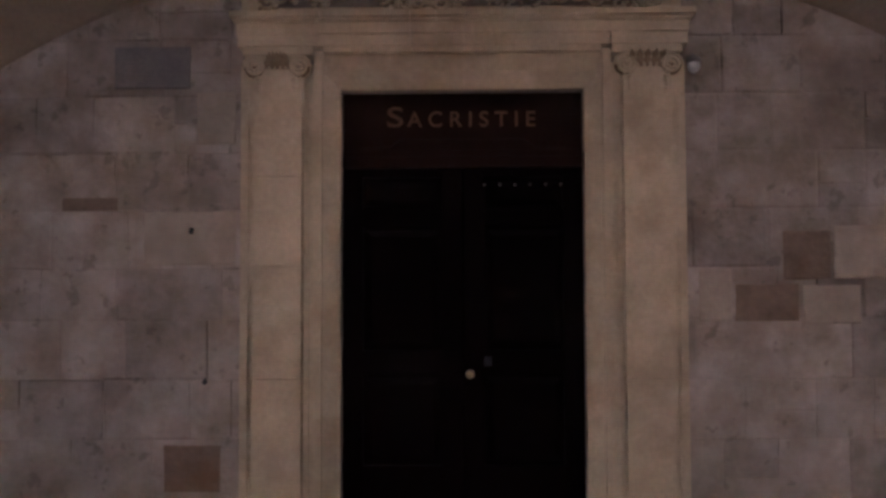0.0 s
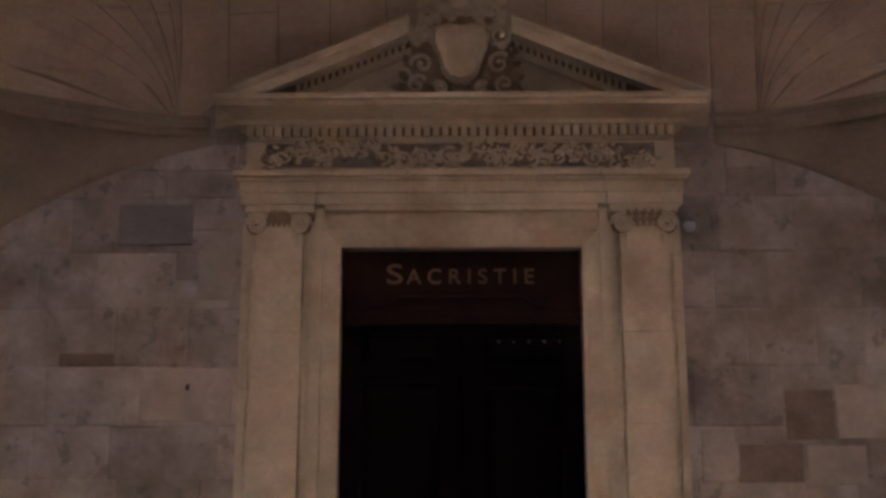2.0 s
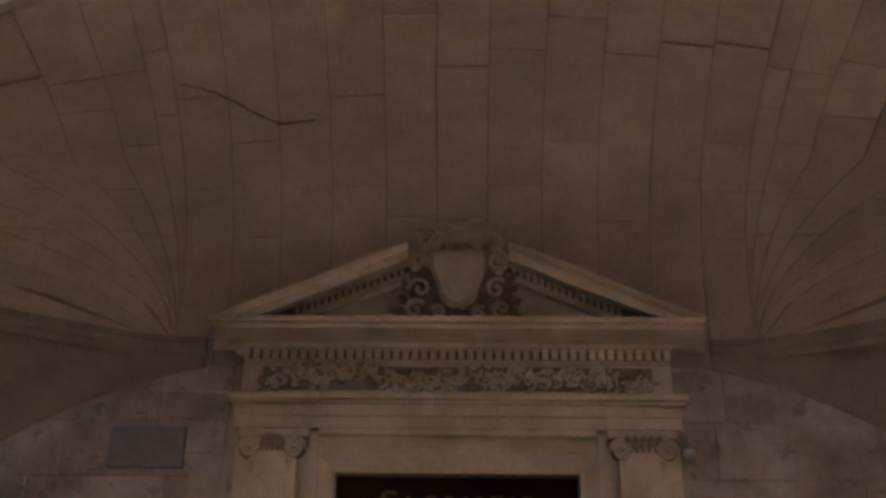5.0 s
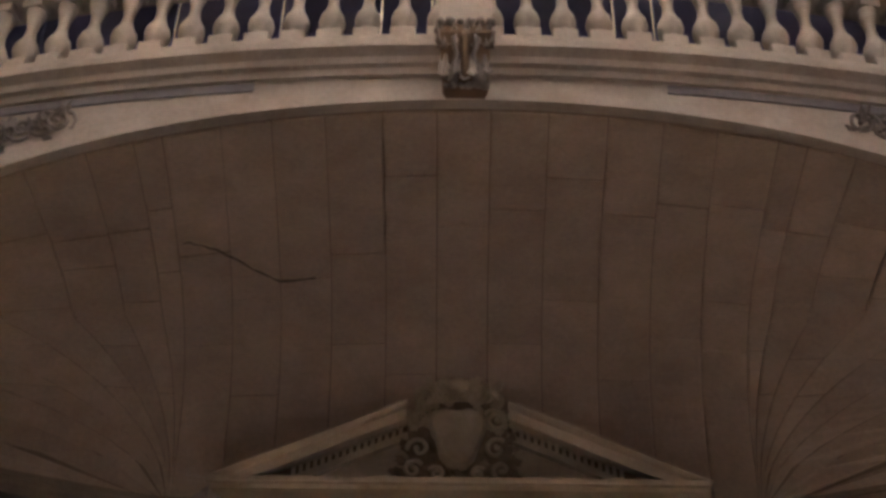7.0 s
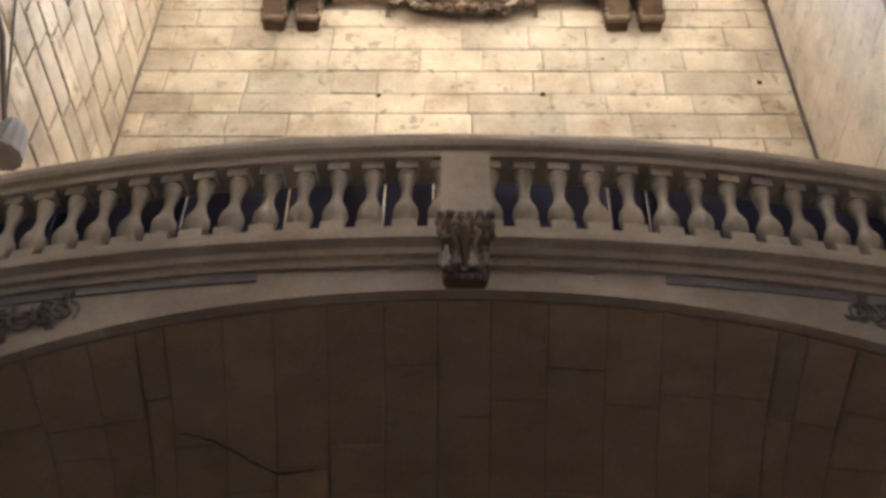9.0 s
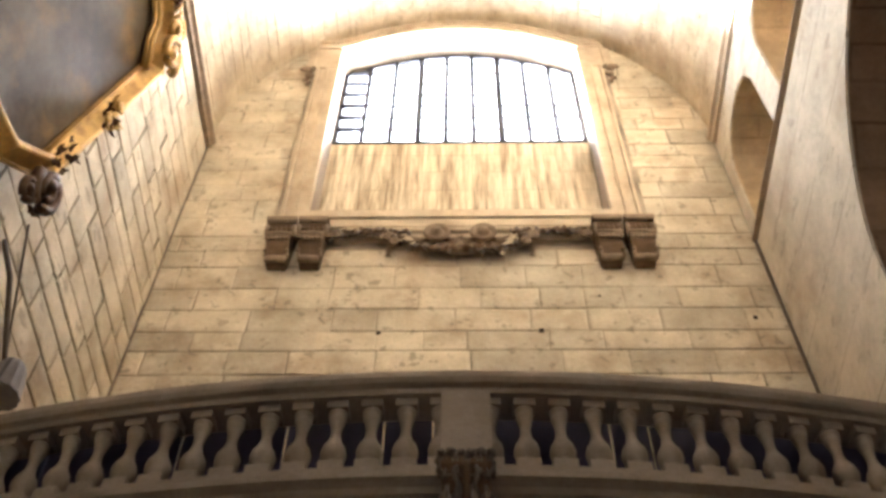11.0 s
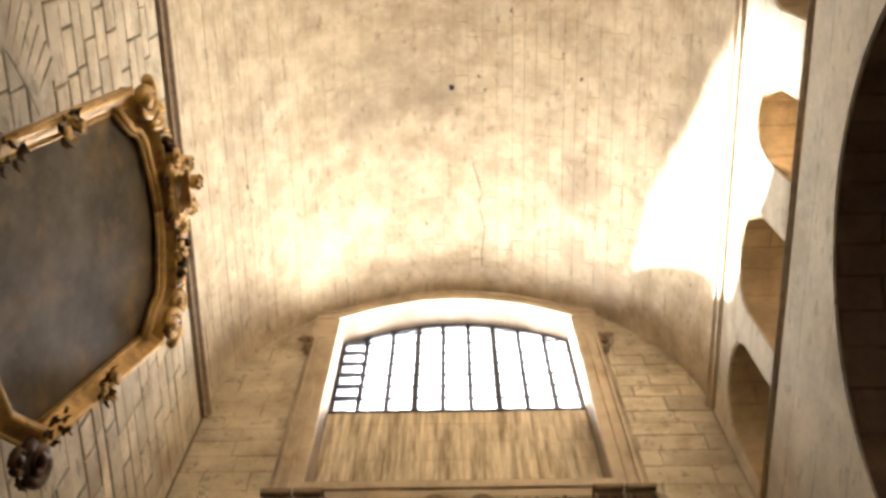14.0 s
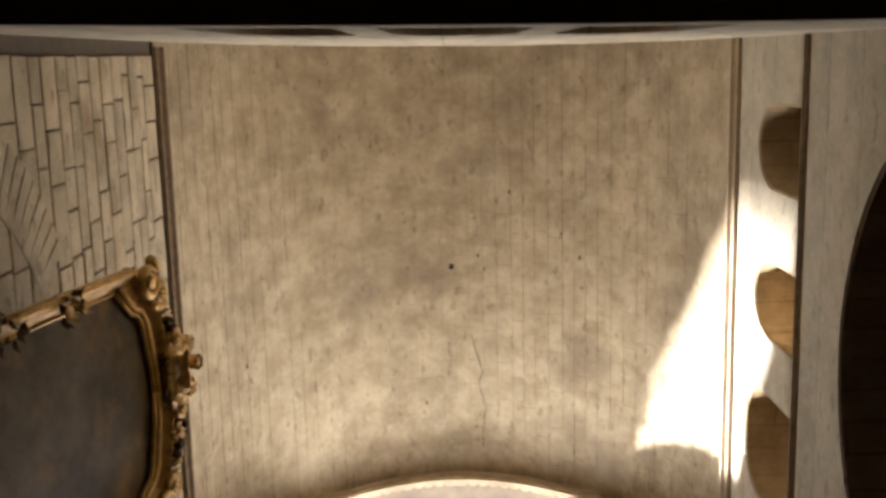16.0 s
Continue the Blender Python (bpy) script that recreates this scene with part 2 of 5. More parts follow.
def leaf(bm, m, length, width, curlout=0.3):
    """A lobed acanthus leaf that rises along z of the pose m and bends out along -y."""
    n = 7
    rows = []
    for i in range(n):
        f = i / (n - 1)
        w = width * math.sin(math.pi * min(0.97, 0.12 + 0.85 * f)) * (1 + 0.28 * (-1) ** i)
        y = -curlout * length * f ** 2.2
        z = length * (f - 0.12 * f ** 4)
        t = 0.1 * length * (1 - f) + 0.012
        rows.append([m @ Vector(c) for c in ((-w, y, z), (-w * 0.4, y - t, z), (0, y - t * 0.5, z), (w * 0.4, y - t, z), (w, y, z), (0, y + 0.3 * t, z))])
    rings(bm, rows)


def strips(bm, us, solid, place, d0, d1):
    """A wall with openings: for each step of u, the solid stretches of height; place(u, v, d) puts a corner."""
    for a, b in zip(us, us[1:]):
        for (a0, a1), (b0, b1) in zip(solid(a + 1e-5), solid(b - 1e-5)):
            if a1 - a0 < 1e-4 and b1 - b0 < 1e-4:
                continue
            hexa(bm, [place(a, a0, d0), place(b, b0, d0), place(b, b0, d1), place(a, a0, d1), place(a, a1, d0), place(b, b1, d0), place(b, b1, d1), place(a, a1, d1)])
    bmesh.ops.remove_doubles(bm, verts=bm.verts, dist=1e-5)


def steps(a, b, n):
    return [a + (b - a) * i / n for i in range(n + 1)]


def block_mesh(name, mat, rough, k):
    """A dressed stone one unit large, with softened, slightly uneven edges; front towards -y."""
    r = random.Random(k)
    bm = bmesh.new()
    e = 0.035
    j = lambda: r.uniform(-rough, rough)
    back = [(-0.5, 0, -0.5), (0.5, 0, -0.5), (0.5, 0, 0.5), (-0.5, 0, 0.5)]
    mid = [(x + j(), -0.75, z + j()) for x, _, z in back]
    front = [(x * (1 - 2 * e) + j(), -1.0 + r.uniform(-0.1, 0.12), z * (1 - 2.4 * e) + j()) for x, _, z in back]
    rings(bm, [back, mid, front])
    me = bpy.data.meshes.new(name)
    bmesh.ops.recalc_face_normals(bm, faces=bm.faces)
    bm.to_mesh(me)
    bm.free()
    me.materials.append(mat)
    return me


def ashlar(parent, meshes, u0, u1, v0, v1, course, length, place, depth, holes=(), seed=1, gap=0.012, name="stone", courses=None, split=0.0):
    """Courses of single stones on a wall; place(u, v) is the pose of a stone's middle, holes are left free."""
    r = random.Random(seed)
    v = v0
    made = 0
    while v < v1 - 0.02:
        h = min(course * r.uniform(0.82, 1.2), v1 - v)
        if courses:
            h = min(c for c in courses if c > v + 0.01) - v
        elif v1 - v - h < 0.12:
            h = v1 - v
        u = u0 - r.uniform(0, length)
        cuts = [u0]
        while u < u1:
            u += length * r.uniform(0.6, 1.45)
            if u0 + 0.12 < u < u1 - 0.12:
                cuts.append(u)
        cuts.append(u1)
        spans = list(zip(cuts, cuts[1:]))
        for ha, hb, hc, hd in holes:
            if v + h > hc + 0.01 and v < hd - 0.01:
                kept = []
                for a, b in spans:
                    if b <= ha or a >= hb:
                        kept.append((a, b))
                    else:
                        kept += [(p, q) for p, q in ((a, ha), (hb, b)) if q - p > 0.06]
                spans = kept
        for a, b in spans:
            cut = [v, v + h * r.uniform(0.4, 0.6), v + h] if r.random() < split else [v, v + h]
            for c, d in zip(cut, cut[1:]):
                ob = new(name, meshes[r.randrange(len(meshes))])
                ob.parent = parent
                ob.matrix_basis = place((a + b) / 2, (c + d) / 2) @ Matrix.Diagonal((b - a - gap * r.uniform(0.35, 1.5), depth * r.uniform(0.75, 1.25), d - c - gap * r.uniform(0.35, 1.5), 1))
                made += 1
        v += h
    return made


def onto(x, z, y):
    """A point of the north wall's plane, drawn towards the viewer's stand to the depth y."""
    return x * y / 8.0, EYE[2] + (z - EYE[2]) * y / 8.0

# ---- the large structure ----
WX, EX = -3.95, 3.96          # faces of the side walls
NY = 8.0                      # face of the north wall
SPRING, RISE = 16.0, 4.9      # vault
HALF = 3.955


def vault_z(x):
    return SPRING + RISE * math.sqrt(max(0.0, 1 - (x / HALF) ** 2))


def window_top(x):
    return 20.4 - 0.19 * x * x


WIN = 2.13


def north_solid(x):
    if abs(x) < 0.93:
        low = [(3.16, 13.87)]
    else:
        low = [(0.0, 13.87)]
    if abs(x) < WIN:
        return low + [(window_top(x), 22.0)]
    return low + [(13.87, 22.0)]


wall_north = thing("wall_north", "tall limestone end wall with door and window", "wall", "structure")
bm = bmesh.new()
us = sorted(set([-4.6, -4.0, -0.93, 0.93, 4.0, 4.6] + steps(-WIN, WIN, 24)))
strips(bm, us, north_solid, lambda u, v, d: (u, d, v), NY + 0.02, NY + 0.85)
part("masonry", bm, MORTAR_LIGHT, wall_north)
bm = bmesh.new()
box(bm, -3.945, -1.0, NY + 0.014, NY + 0.0195, 0.0, 4.4)
box(bm, 1.0, 3.955, NY + 0.014, NY + 0.0195, 0.0, 4.4)
part("lower_bedding", bm, LOW_MORTAR, wall_north)
bm = bmesh.new()
box(bm, -3.945, -2.55, NY + 0.014, NY + 0.0195, 6.3, 20.6)
box(bm, 2.55, 3.955, NY + 0.014, NY + 0.0195, 6.3, 20.6)
box(bm, -2.549, 2.549, NY + 0.014, NY + 0.0195, 6.3, 13.4)
part("upper_bedding", bm, PATCHY_MORTAR, wall_north)

# blocked lower part of the window, streaked by rain, behind the sill
bm = bmesh.new()
box(bm, -WIN, WIN, 8.5, 8.84, 13.87, 16.95)
part("blocked_panel", bm, PANEL_STONE, wall_north, "rain-streaked stone filling below the glass")

# right wall: clerestory openings and the great arch
OPENINGS = [(0.65, 1.72, 14.98), (2.6, 3.6, 15.0), (4.32, 5.8, 15.25), (6.28, 7.75, 15.3)]
ARCH_Y, ARCH_R, ARCH_Z = 3.1, 2.78, 9.2


def lunette(y, a, b, top):
    h = (b - a) / 2
    f = (y - (a + b) / 2) / h
    return top - 0.62 + 0.62 * math.sqrt(max(0.0, 1 - f * f))


def east_solid(y):
    d = abs(y - ARCH_Y)
    low = (ARCH_Z + math.sqrt(max(0.0, ARCH_R ** 2 - d * d)) if d < ARCH_R else 0.0)
    for a, b, top in OPENINGS:
        if a < y < b:
            return [(low, 13.15), (lunette(y, a, b, top), 17.6)]
    return [(low, 13.15), (13.15, 17.6)]


wall_east = thing("wall_east", "limewashed side wall with high openings and a great arch", "wall", "structure")
us = [-12.0, -0.15, 8.85]
for a, b, top in OPENINGS:
    us += steps(a, b, 12)
us += steps(ARCH_Y - ARCH_R, ARCH_Y + ARCH_R, 40)
bm = bmesh.new()
strips(bm, sorted(set(round(u, 5) for u in us)), east_solid, lambda u, v, d: (d, u, v), EX, EX + 0.75)
part("masonry", bm, RENDERED, wall_east)

# brown stone lining of the great arch and of the high openings
bm = bmesh.new()
ring = []
for k in range(41):
    a = math.pi * k / 40
    ring.append([(d, ARCH_Y + (ARCH_R - q) * math.cos(a), ARCH_Z + (ARCH_R - q) * math.sin(a)) for d, q in ((EX + 0.03, 0.0), (EX + 0.03, 0.03), (EX + 0.8, 0.03), (EX + 0.8, 0.0))])
ring = [[(x, y, 0.0) for x, y, z in ring[0]]] + ring + [[(x, y, 0.0) for x, y, z in ring[-1]]]
rings(bm, ring)
part("arch_lining", bm, DARK_REVEAL, wall_east, "dark brown stone lining the great arch")
for i, (a, b, top) in enumerate(OPENINGS):
    bm = bmesh.new()
    loops = []
    for y in [a + 0.001] + steps(a, b, 16)[1:-1] + [b - 0.001]:
        z = lunette(y, a, b, top)
        my, mz = (a + b) / 2, top - 0.9
        dy, dz = my - y, mz - z
        g = 0.03 / math.hypot(dy, dz)
        loops.append([(EX + 0.02, y, z), (EX + 0.02, y + dy * g, z + dz * g), (EX + 0.8, y + dy * g, z + dz * g), (EX + 0.8, y, z)])
    z = top - 0.62
    loops = [[(x, y, 13.25) for x, y, _ in loops[0]]] + loops + [[(x, y, 13.25) for x, y, _ in loops[-1]]]
    rings(bm, loops)
    part("opening_lining", bm, REVEAL, wall_east)

# dim aisle beyond the arch, and a backing behind the high openings
aisle = thing("wall_aisle", "dark stone aisle beyond the great arch", "wall", "structure")
bm = bmesh.new()
box(bm, 8.0, 8.3, -12, 9, 0, 12.95)
box(bm, EX + 0.75, 8.0, 8.6, 8.9, 0, 12.95)
box(bm, EX + 0.75, 8.0, -12, -11.7, 0, 12.95)
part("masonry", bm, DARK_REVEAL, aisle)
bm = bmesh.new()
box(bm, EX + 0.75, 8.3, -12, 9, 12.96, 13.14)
part("aisle_vault", bm, DIM_STONE, aisle)
# unseen pale backing, set close to bounce sun onto the openings' soffits
bm = bmesh.new()
box(bm, EX + 0.75, EX + 1.3, -0.6, 8.84, 15.6, 16.0)
box(bm, EX + 1.0, EX + 1.3, -0.6, 8.84, 13.15, 15.6)
part("passage", bm, RENDERED, aisle)

wall_west = thing("wall_west", "coursed limestone side wall", "wall", "structure")
bm = bmesh.new()
box(bm, WX - 0.7, WX - 0.02, -12, 8.85, 0, 17.6)
part("masonry", bm, MORTAR, wall_west)

# vault over the bay: a mortar shell faced with courses of thin stones
vault = tagged(new("ceiling"), "stained stone barrel vault with worn joints and cracks", "vault", "", "structure")


def vault_at(a, y, lift=0.0):
    """A point of the vault at the angle a from the crown, pushed out by lift."""
    return Vector(((HALF + lift) * math.sin(a), y, SPRING + (RISE + lift) * math.cos(a)))


bm = bmesh.new()
angles = [math.pi * (i / 60 - 0.5) for i in range(61)]
for a, b in zip(angles, angles[1:]):
    hexa(bm, [vault_at(a, -0.7, 0.012), vault_at(b, -0.7, 0.012), vault_at(b, 8.06, 0.012), vault_at(a, 8.06, 0.012),
              vault_at(a, -0.7, 0.4), vault_at(b, -0.7, 0.4), vault_at(b, 8.06, 0.4), vault_at(a, 8.06, 0.4)])
bmesh.ops.remove_doubles(bm, verts=bm.verts, dist=1e-4)
part("mortar_shell", bm, VAULT_JOINT, vault)
bm = bmesh.new()
vr = random.Random(77)
a = -math.pi / 2
while a < math.pi / 2 - 0.01:
    b = min(math.pi / 2, a + vr.uniform(0.052, 0.074))
    if math.pi / 2 - b < 0.04:
        b = math.pi / 2
    y = -0.7
    while y < 8.05:
        w = min(8.05, y + vr.uniform(0.45, 1.15))
        if 8.05 - w < 0.25:
            w = 8.05
        g, d = vr.uniform(0.0002, 0.0008), vr.uniform(-0.003, 0.003)
        h = vr.uniform(0.001, 0.004)
        m = (a + b) / 2
        loops = []
        for q, lift, e in ((0, 0.02, 0), (1, d + 0.003, 0), (2, d, 0.006)):
            k = e / HALF + g
            loops.append([vault_at(a + k, y + h + e, lift), vault_at(m, y + h + e, lift), vault_at(b - k, y + h + e, lift),
                          vault_at(b - k, w - h - e, lift), vault_at(m, w - h - e, lift), vault_at(a + k, w - h - e, lift)])
        rings(bm, loops)
        y = w
    a = b
part("vault_stones", bm, PLASTER, vault)

# transverse wall over the viewer's head, open below
TOPEN = [(-1.65, -0.7, 10.6), (-0.42, 0.55, 10.6), (0.85, 1.8, 10.6)]


def south_solid(x):
    for a, b, top in TOPEN:
        if a < x < b:
            return [(7.5, 8.0), (lunette(x, a, b, top), 21.0)]
    return [(7.5, 8.0), (8.0, 21.0)]


wall_south = thing("wall_south", "pale wall with arched openings high above the entrance", "wall", "structure")
def south_bow(x):
    """The wall is a little askew and bowed in plan."""
    return 0.035 + 0.0175 * x - 0.003 * x * x


us = steps(-4.6, 4.6, 20)
for a, b, top in TOPEN:
    us += steps(a, b, 10)
us = sorted(set(round(u, 4) for u in us))
bm = bmesh.new()
strips(bm, us, south_solid, lambda u, v, d: (u, d + south_bow(u), v), -0.2, -0.34)
part("masonry", bm, RENDERED, wall_south)


def south_back(x):
    for a, b, top in TOPEN:
        if a < x < b:
            return [(7.5, 8.0), (9.7, 21.0)]
    return [(7.5, 8.0), (8.0, 21.0)]


# darker copy of the wall: the openings' shade is put into its colour
bm = bmesh.new()
strips(bm, us, south_back, lambda u, v, d: (u, d + south_bow(u), v), -0.341, -0.65)
part("inner_masonry", bm, DIM_STONE, wall_south)
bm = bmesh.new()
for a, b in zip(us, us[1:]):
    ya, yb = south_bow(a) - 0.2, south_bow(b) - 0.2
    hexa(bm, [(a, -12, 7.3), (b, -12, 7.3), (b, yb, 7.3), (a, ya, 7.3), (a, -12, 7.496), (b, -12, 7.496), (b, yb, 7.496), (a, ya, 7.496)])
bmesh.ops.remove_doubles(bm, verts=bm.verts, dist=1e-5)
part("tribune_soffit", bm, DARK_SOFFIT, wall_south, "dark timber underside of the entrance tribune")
# unseen closure behind the openings, dark to cut bounced light
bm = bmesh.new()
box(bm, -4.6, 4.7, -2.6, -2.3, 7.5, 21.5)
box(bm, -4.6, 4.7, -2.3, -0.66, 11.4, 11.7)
part("rear_closing", bm, DIM_STONE, wall_south)

# out of view; added without openings so no sky reaches the lower walls
wall_rear = thing("wall_rear", "unseen limewashed rear wall that keeps the sky's light out", "wall", "structure")
bm = bmesh.new()
box(bm, -4.6, 4.7, -12, -11.6, 0, 7.29)
part("masonry", bm, RENDERED, wall_rear)

floor = thing("floor", "worn stone paving of the chapel", "floor", "structure")
bm = bmesh.new()
box(bm, -5, 8.4, -12, 9.2, -0.3, 0.0)
part("paving", bm, FLOOR, floor)
ground = thing("ground", "bare ground round the church", "ground", "structure")
bm = bmesh.new()
box(bm, -400, 400, -400, 400, -0.9, -0.32)
part("earth", bm, FLOOR, ground)

# string courses along the side walls
def string_course(name, label, x, sign, z, y0, y1, h, out, mat=CARVED):
    bm = bmesh.new()
    prof = [(0, -h / 2), (0.45 * out, -h / 2), (0.6 * out, -0.1 * h), (out, 0.1 * h), (out, h / 2), (0, h / 2)]
    rings(bm, [[(x - sign * dx, y, z + dz) for dx, dz in prof] for y in (y0, y1)])
    return tagged(part(name, bm, mat), label, "moulding", "", "structure")


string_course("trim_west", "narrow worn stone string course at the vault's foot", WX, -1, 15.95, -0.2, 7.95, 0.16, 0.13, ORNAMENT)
string_course("trim_east", "narrow worn stone string course at the vault's foot", EX, 1, 15.95, -0.2, 7.95, 0.16, 0.12)
string_course("trim_east_low", "thin dark string course below the high openings", EX, 1, 13.2, -0.2, 7.97, 0.07, 0.055, ORNAMENT)

# ---- stones of the walls ----
WALL_BLOCKS = [block_mesh("stone", STONE, 0.013, k) for k in range(5)]
RUST = block_mesh("stone", RUST_STONE, 0.01, 41)
PALE = block_mesh("stone", PALE_STONE, 0.01, 42)
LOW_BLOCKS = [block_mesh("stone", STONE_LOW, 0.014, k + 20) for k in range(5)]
ashlar(wall_north, WALL_BLOCKS, WX + 0.005, EX - 0.005, 6.9, 20.6, 0.4, 0.8, lambda u, v: pose(u, NY + 0.016, v), 0.018, [(-2.6, 2.6, 13.4, 22), (-1.75, 1.75, 13.3, 13.5)], 3, 0.017)
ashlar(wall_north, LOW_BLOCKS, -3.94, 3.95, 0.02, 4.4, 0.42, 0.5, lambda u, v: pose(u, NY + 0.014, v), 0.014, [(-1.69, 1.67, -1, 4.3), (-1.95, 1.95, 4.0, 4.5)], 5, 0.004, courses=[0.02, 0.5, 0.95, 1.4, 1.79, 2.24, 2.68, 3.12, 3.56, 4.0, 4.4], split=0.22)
# odd stones let into the courses: rusty, grey and pale ones
for x0, x1, z0, z1, me in ((2.42, 2.78, 1.69, 2.06, RUST), (2.05, 2.53, 1.38, 1.66, RUST), (-2.27, -1.83, 0.1, 0.46, RUST), (-3.07, -2.64, 2.24, 2.34, RUST),
                           (-2.44, -1.73, 1.82, 2.23, PALE), (1.78, 2.03, 1.38, 1.78, PALE), (2.8, 3.2, 1.7, 2.1, PALE), (-2.04, -1.74, 2.75, 3.15, PALE), (2.56, 3.0, 1.36, 1.65, PALE)):
    ob = new("stone", me)
    ob.parent = wall_north
    ob.matrix_basis = pose((x0 + x1) / 2, NY + 0.014, (z0 + z1) / 2) @ Matrix.Diagonal((x1 - x0, 0.0205, z1 - z0, 1))
ashlar(wall_west, WALL_BLOCKS, -0.1, 7.98, 6.6, 15.85, 0.34, 0.66, lambda u, v: pose(WX - 0.022, u, v, 0, 0, 90), 0.026, [], 8, 0.026)

AC = (3.2, 9.3, 2.3)
for k in range(26):
    ang = radians(118 + k * 3.9)
    if ang > radians(200):
        break
    ob = new("voussoir", WALL_BLOCKS[k % 5])
    ob.parent = wall_west
    cy, cz = AC[0] + (AC[2] + 0.35) * math.cos(ang), AC[1] + (AC[2] + 0.35) * math.sin(ang)
    ob.matrix_basis = pose(WX - 0.005, cy, cz) @ pose(0, 0, 0, math.degrees(ang), 0, 0) @ pose(0, 0, 0, 0, 0, 90) @ Matrix.Diagonal((0.7, 0.022, 0.165, 1))

# ---- the gallery over the door ----
FRONT = lambda x: 5.0 + 0.036 * x * x
SOFFIT = lambda x: 4.74 + 1.0 * math.sqrt(max(0.0, 1 - ((x - 0.1) / 4.06) ** 2))


def base_y(x):
    a = max(0.0, abs(x) - 2.15)
    return NY - 0.62 * (a / 1.2) ** 1.5


def vault_point(x, v, lift=0.0):
    """The shell under the gallery: v from 0 at its foot to 1 at the front arch; the slabs narrow towards the front."""
    yb, zb = base_y(x), 4.2
    a = abs(x)
    xf = math.copysign(0.8 * a if a < 2.1 else 1.68 + (a - 2.1) * (3.93 - 1.68) / (3.93 - 2.1), x)
    yf, zf = FRONT(xf) + 0.004, SOFFIT(xf) - 0.016
    s, c = max(0.0, math.sin(v * math.pi / 2)) ** 0.588, max(0.0, math.cos(v * math.pi / 2)) ** 0.588
    p = Vector((x + (xf - x) * (1 - c), yb + (yf - yb) * (1 - c), zb + (zf - zb) * s))
    n = Vector((0, c, s)).normalized()
    return p + n * lift


gallery = thing("gallery", "stone gallery on a shallow vault above the door", "gallery", "structure")
bm = bmesh.new()
xs = steps(-3.93, 3.93, 40)
for a, b in zip(xs, xs[1:]):
    for i in range(24):
        v0, v1 = i / 24, (i + 1) / 24
        hexa(bm, [vault_point(a, v0, 0.02), vault_point(b, v0, 0.02), vault_point(b, v1, 0.02), vault_point(a, v1, 0.02),
                  vault_point(a, v0, 0.2), vault_point(b, v0, 0.2), vault_point(b, v1, 0.2), vault_point(a, v1, 0.2)])
bmesh.ops.remove_doubles(bm, verts=bm.verts, dist=1e-4)
part("vault_core", bm, SLAB_JOINT, gallery)

# slabs of the shallow vault: upright rows in the middle, fans that spread from two feet at the sides
rows_mid = [(-2.25, (0.47, 0.8)), (-1.87, (0.26, 0.64)), (-1.47, (0.7,)), (-1.05, (0.45, 0.77)), (-0.6, (0.33, 0.94)), (-0.18, (0.31, 0.84)), (0.24, (0.45, 0.88)),
            (0.69, (0.62, 0.94)), (1.15, (0.32, 0.88)), (1.58, (0.5, 0.91)), (2.0, (0.27, 0.46, 0.65, 0.92)), (2.35, ())]
FAN = (2.5, 2.75, 3.08, 3.5, 4.15, 5.2, 7.5, 14.0, 60.0)


def slab(left, right, v, w, tilt):
    """One slab between two boundary lines, with edges a little worn back."""
    bm = bmesh.new()
    g, e, n = 0.0045, 0.0016, 8
    loops = []
    for i in range(n + 1):
        q = v + e + (w - v - 2 * e) * i / n
        end = 0.004 if i in (0, n) else 0.0
        a, b = left(q) + g, right(q) - g
        if b - a < 0.006:
            a, b = (a + b) / 2 - 0.003, (a + b) / 2 + 0.003
        k = min(0.012, (b - a) * 0.3)
        loops.append([vault_point(a, q, 0.003 + end), vault_point(a + k, q, end - tilt), vault_point(b - k, q, end + tilt), vault_point(b, q, 0.003 + end), vault_point(b, q, 0.03), vault_point(a, q, 0.03)])
    rings(bm, loops)
    part("slab", bm, SLAB, gallery)


r = random.Random(11)
for (a, cuts), (b, _) in zip(rows_mid, rows_mid[1:]):
    vs = [0.0, *cuts, 1.0]
    for v, w in zip(vs, vs[1:]):
        slab(lambda q: a, lambda q: b, v, w, r.uniform(-0.002, 0.002))
for side, foot in ((-1, 2.25), (1, 2.35)):
    lines = [foot] + [foot + c - 2.35 for c in FAN]
    for j, (a, b) in enumerate(zip(lines, lines[1:])):
        line = lambda c, q: side * min(3.93, foot + (c - foot) * min(1.0, q / 0.62 + 0.02))
        low, high = (a, b) if side > 0 else (b, a)
        cut = r.uniform(0.26, 0.34) if j % 2 else r.uniform(0.4, 0.48)
        vs = [0.0, cut, r.uniform(0.64, 0.7) if j % 2 else r.uniform(0.74, 0.8), r.uniform(0.88, 0.92), 1.0]
        for v, w in zip(vs, vs[1:]):
            if max(abs(line(a, k) - line(b, k)) for k in (v, (v + w) / 2, w)) < 0.012:
                continue
            slab(lambda q: line(low, q), lambda q: line(high, q), v, w, r.uniform(-0.002, 0.002))


def sweep_front(bm, prof, xs):
    """Carry a profile of (outward, height) along the bowed front."""
    loops = []
    for x in xs:
        t = Vector((1, 0.072 * x, 0)).normalized()
        nrm = Vector((t.y, -t.x, 0))
        p = Vector((x, FRONT(x), 0))
        loops.append([p + nrm * o + Vector((0, 0, h)) for o, h in prof])
    rings(bm, loops)


FX = steps(-3.94, 3.95, 48)
bm = bmesh.new()
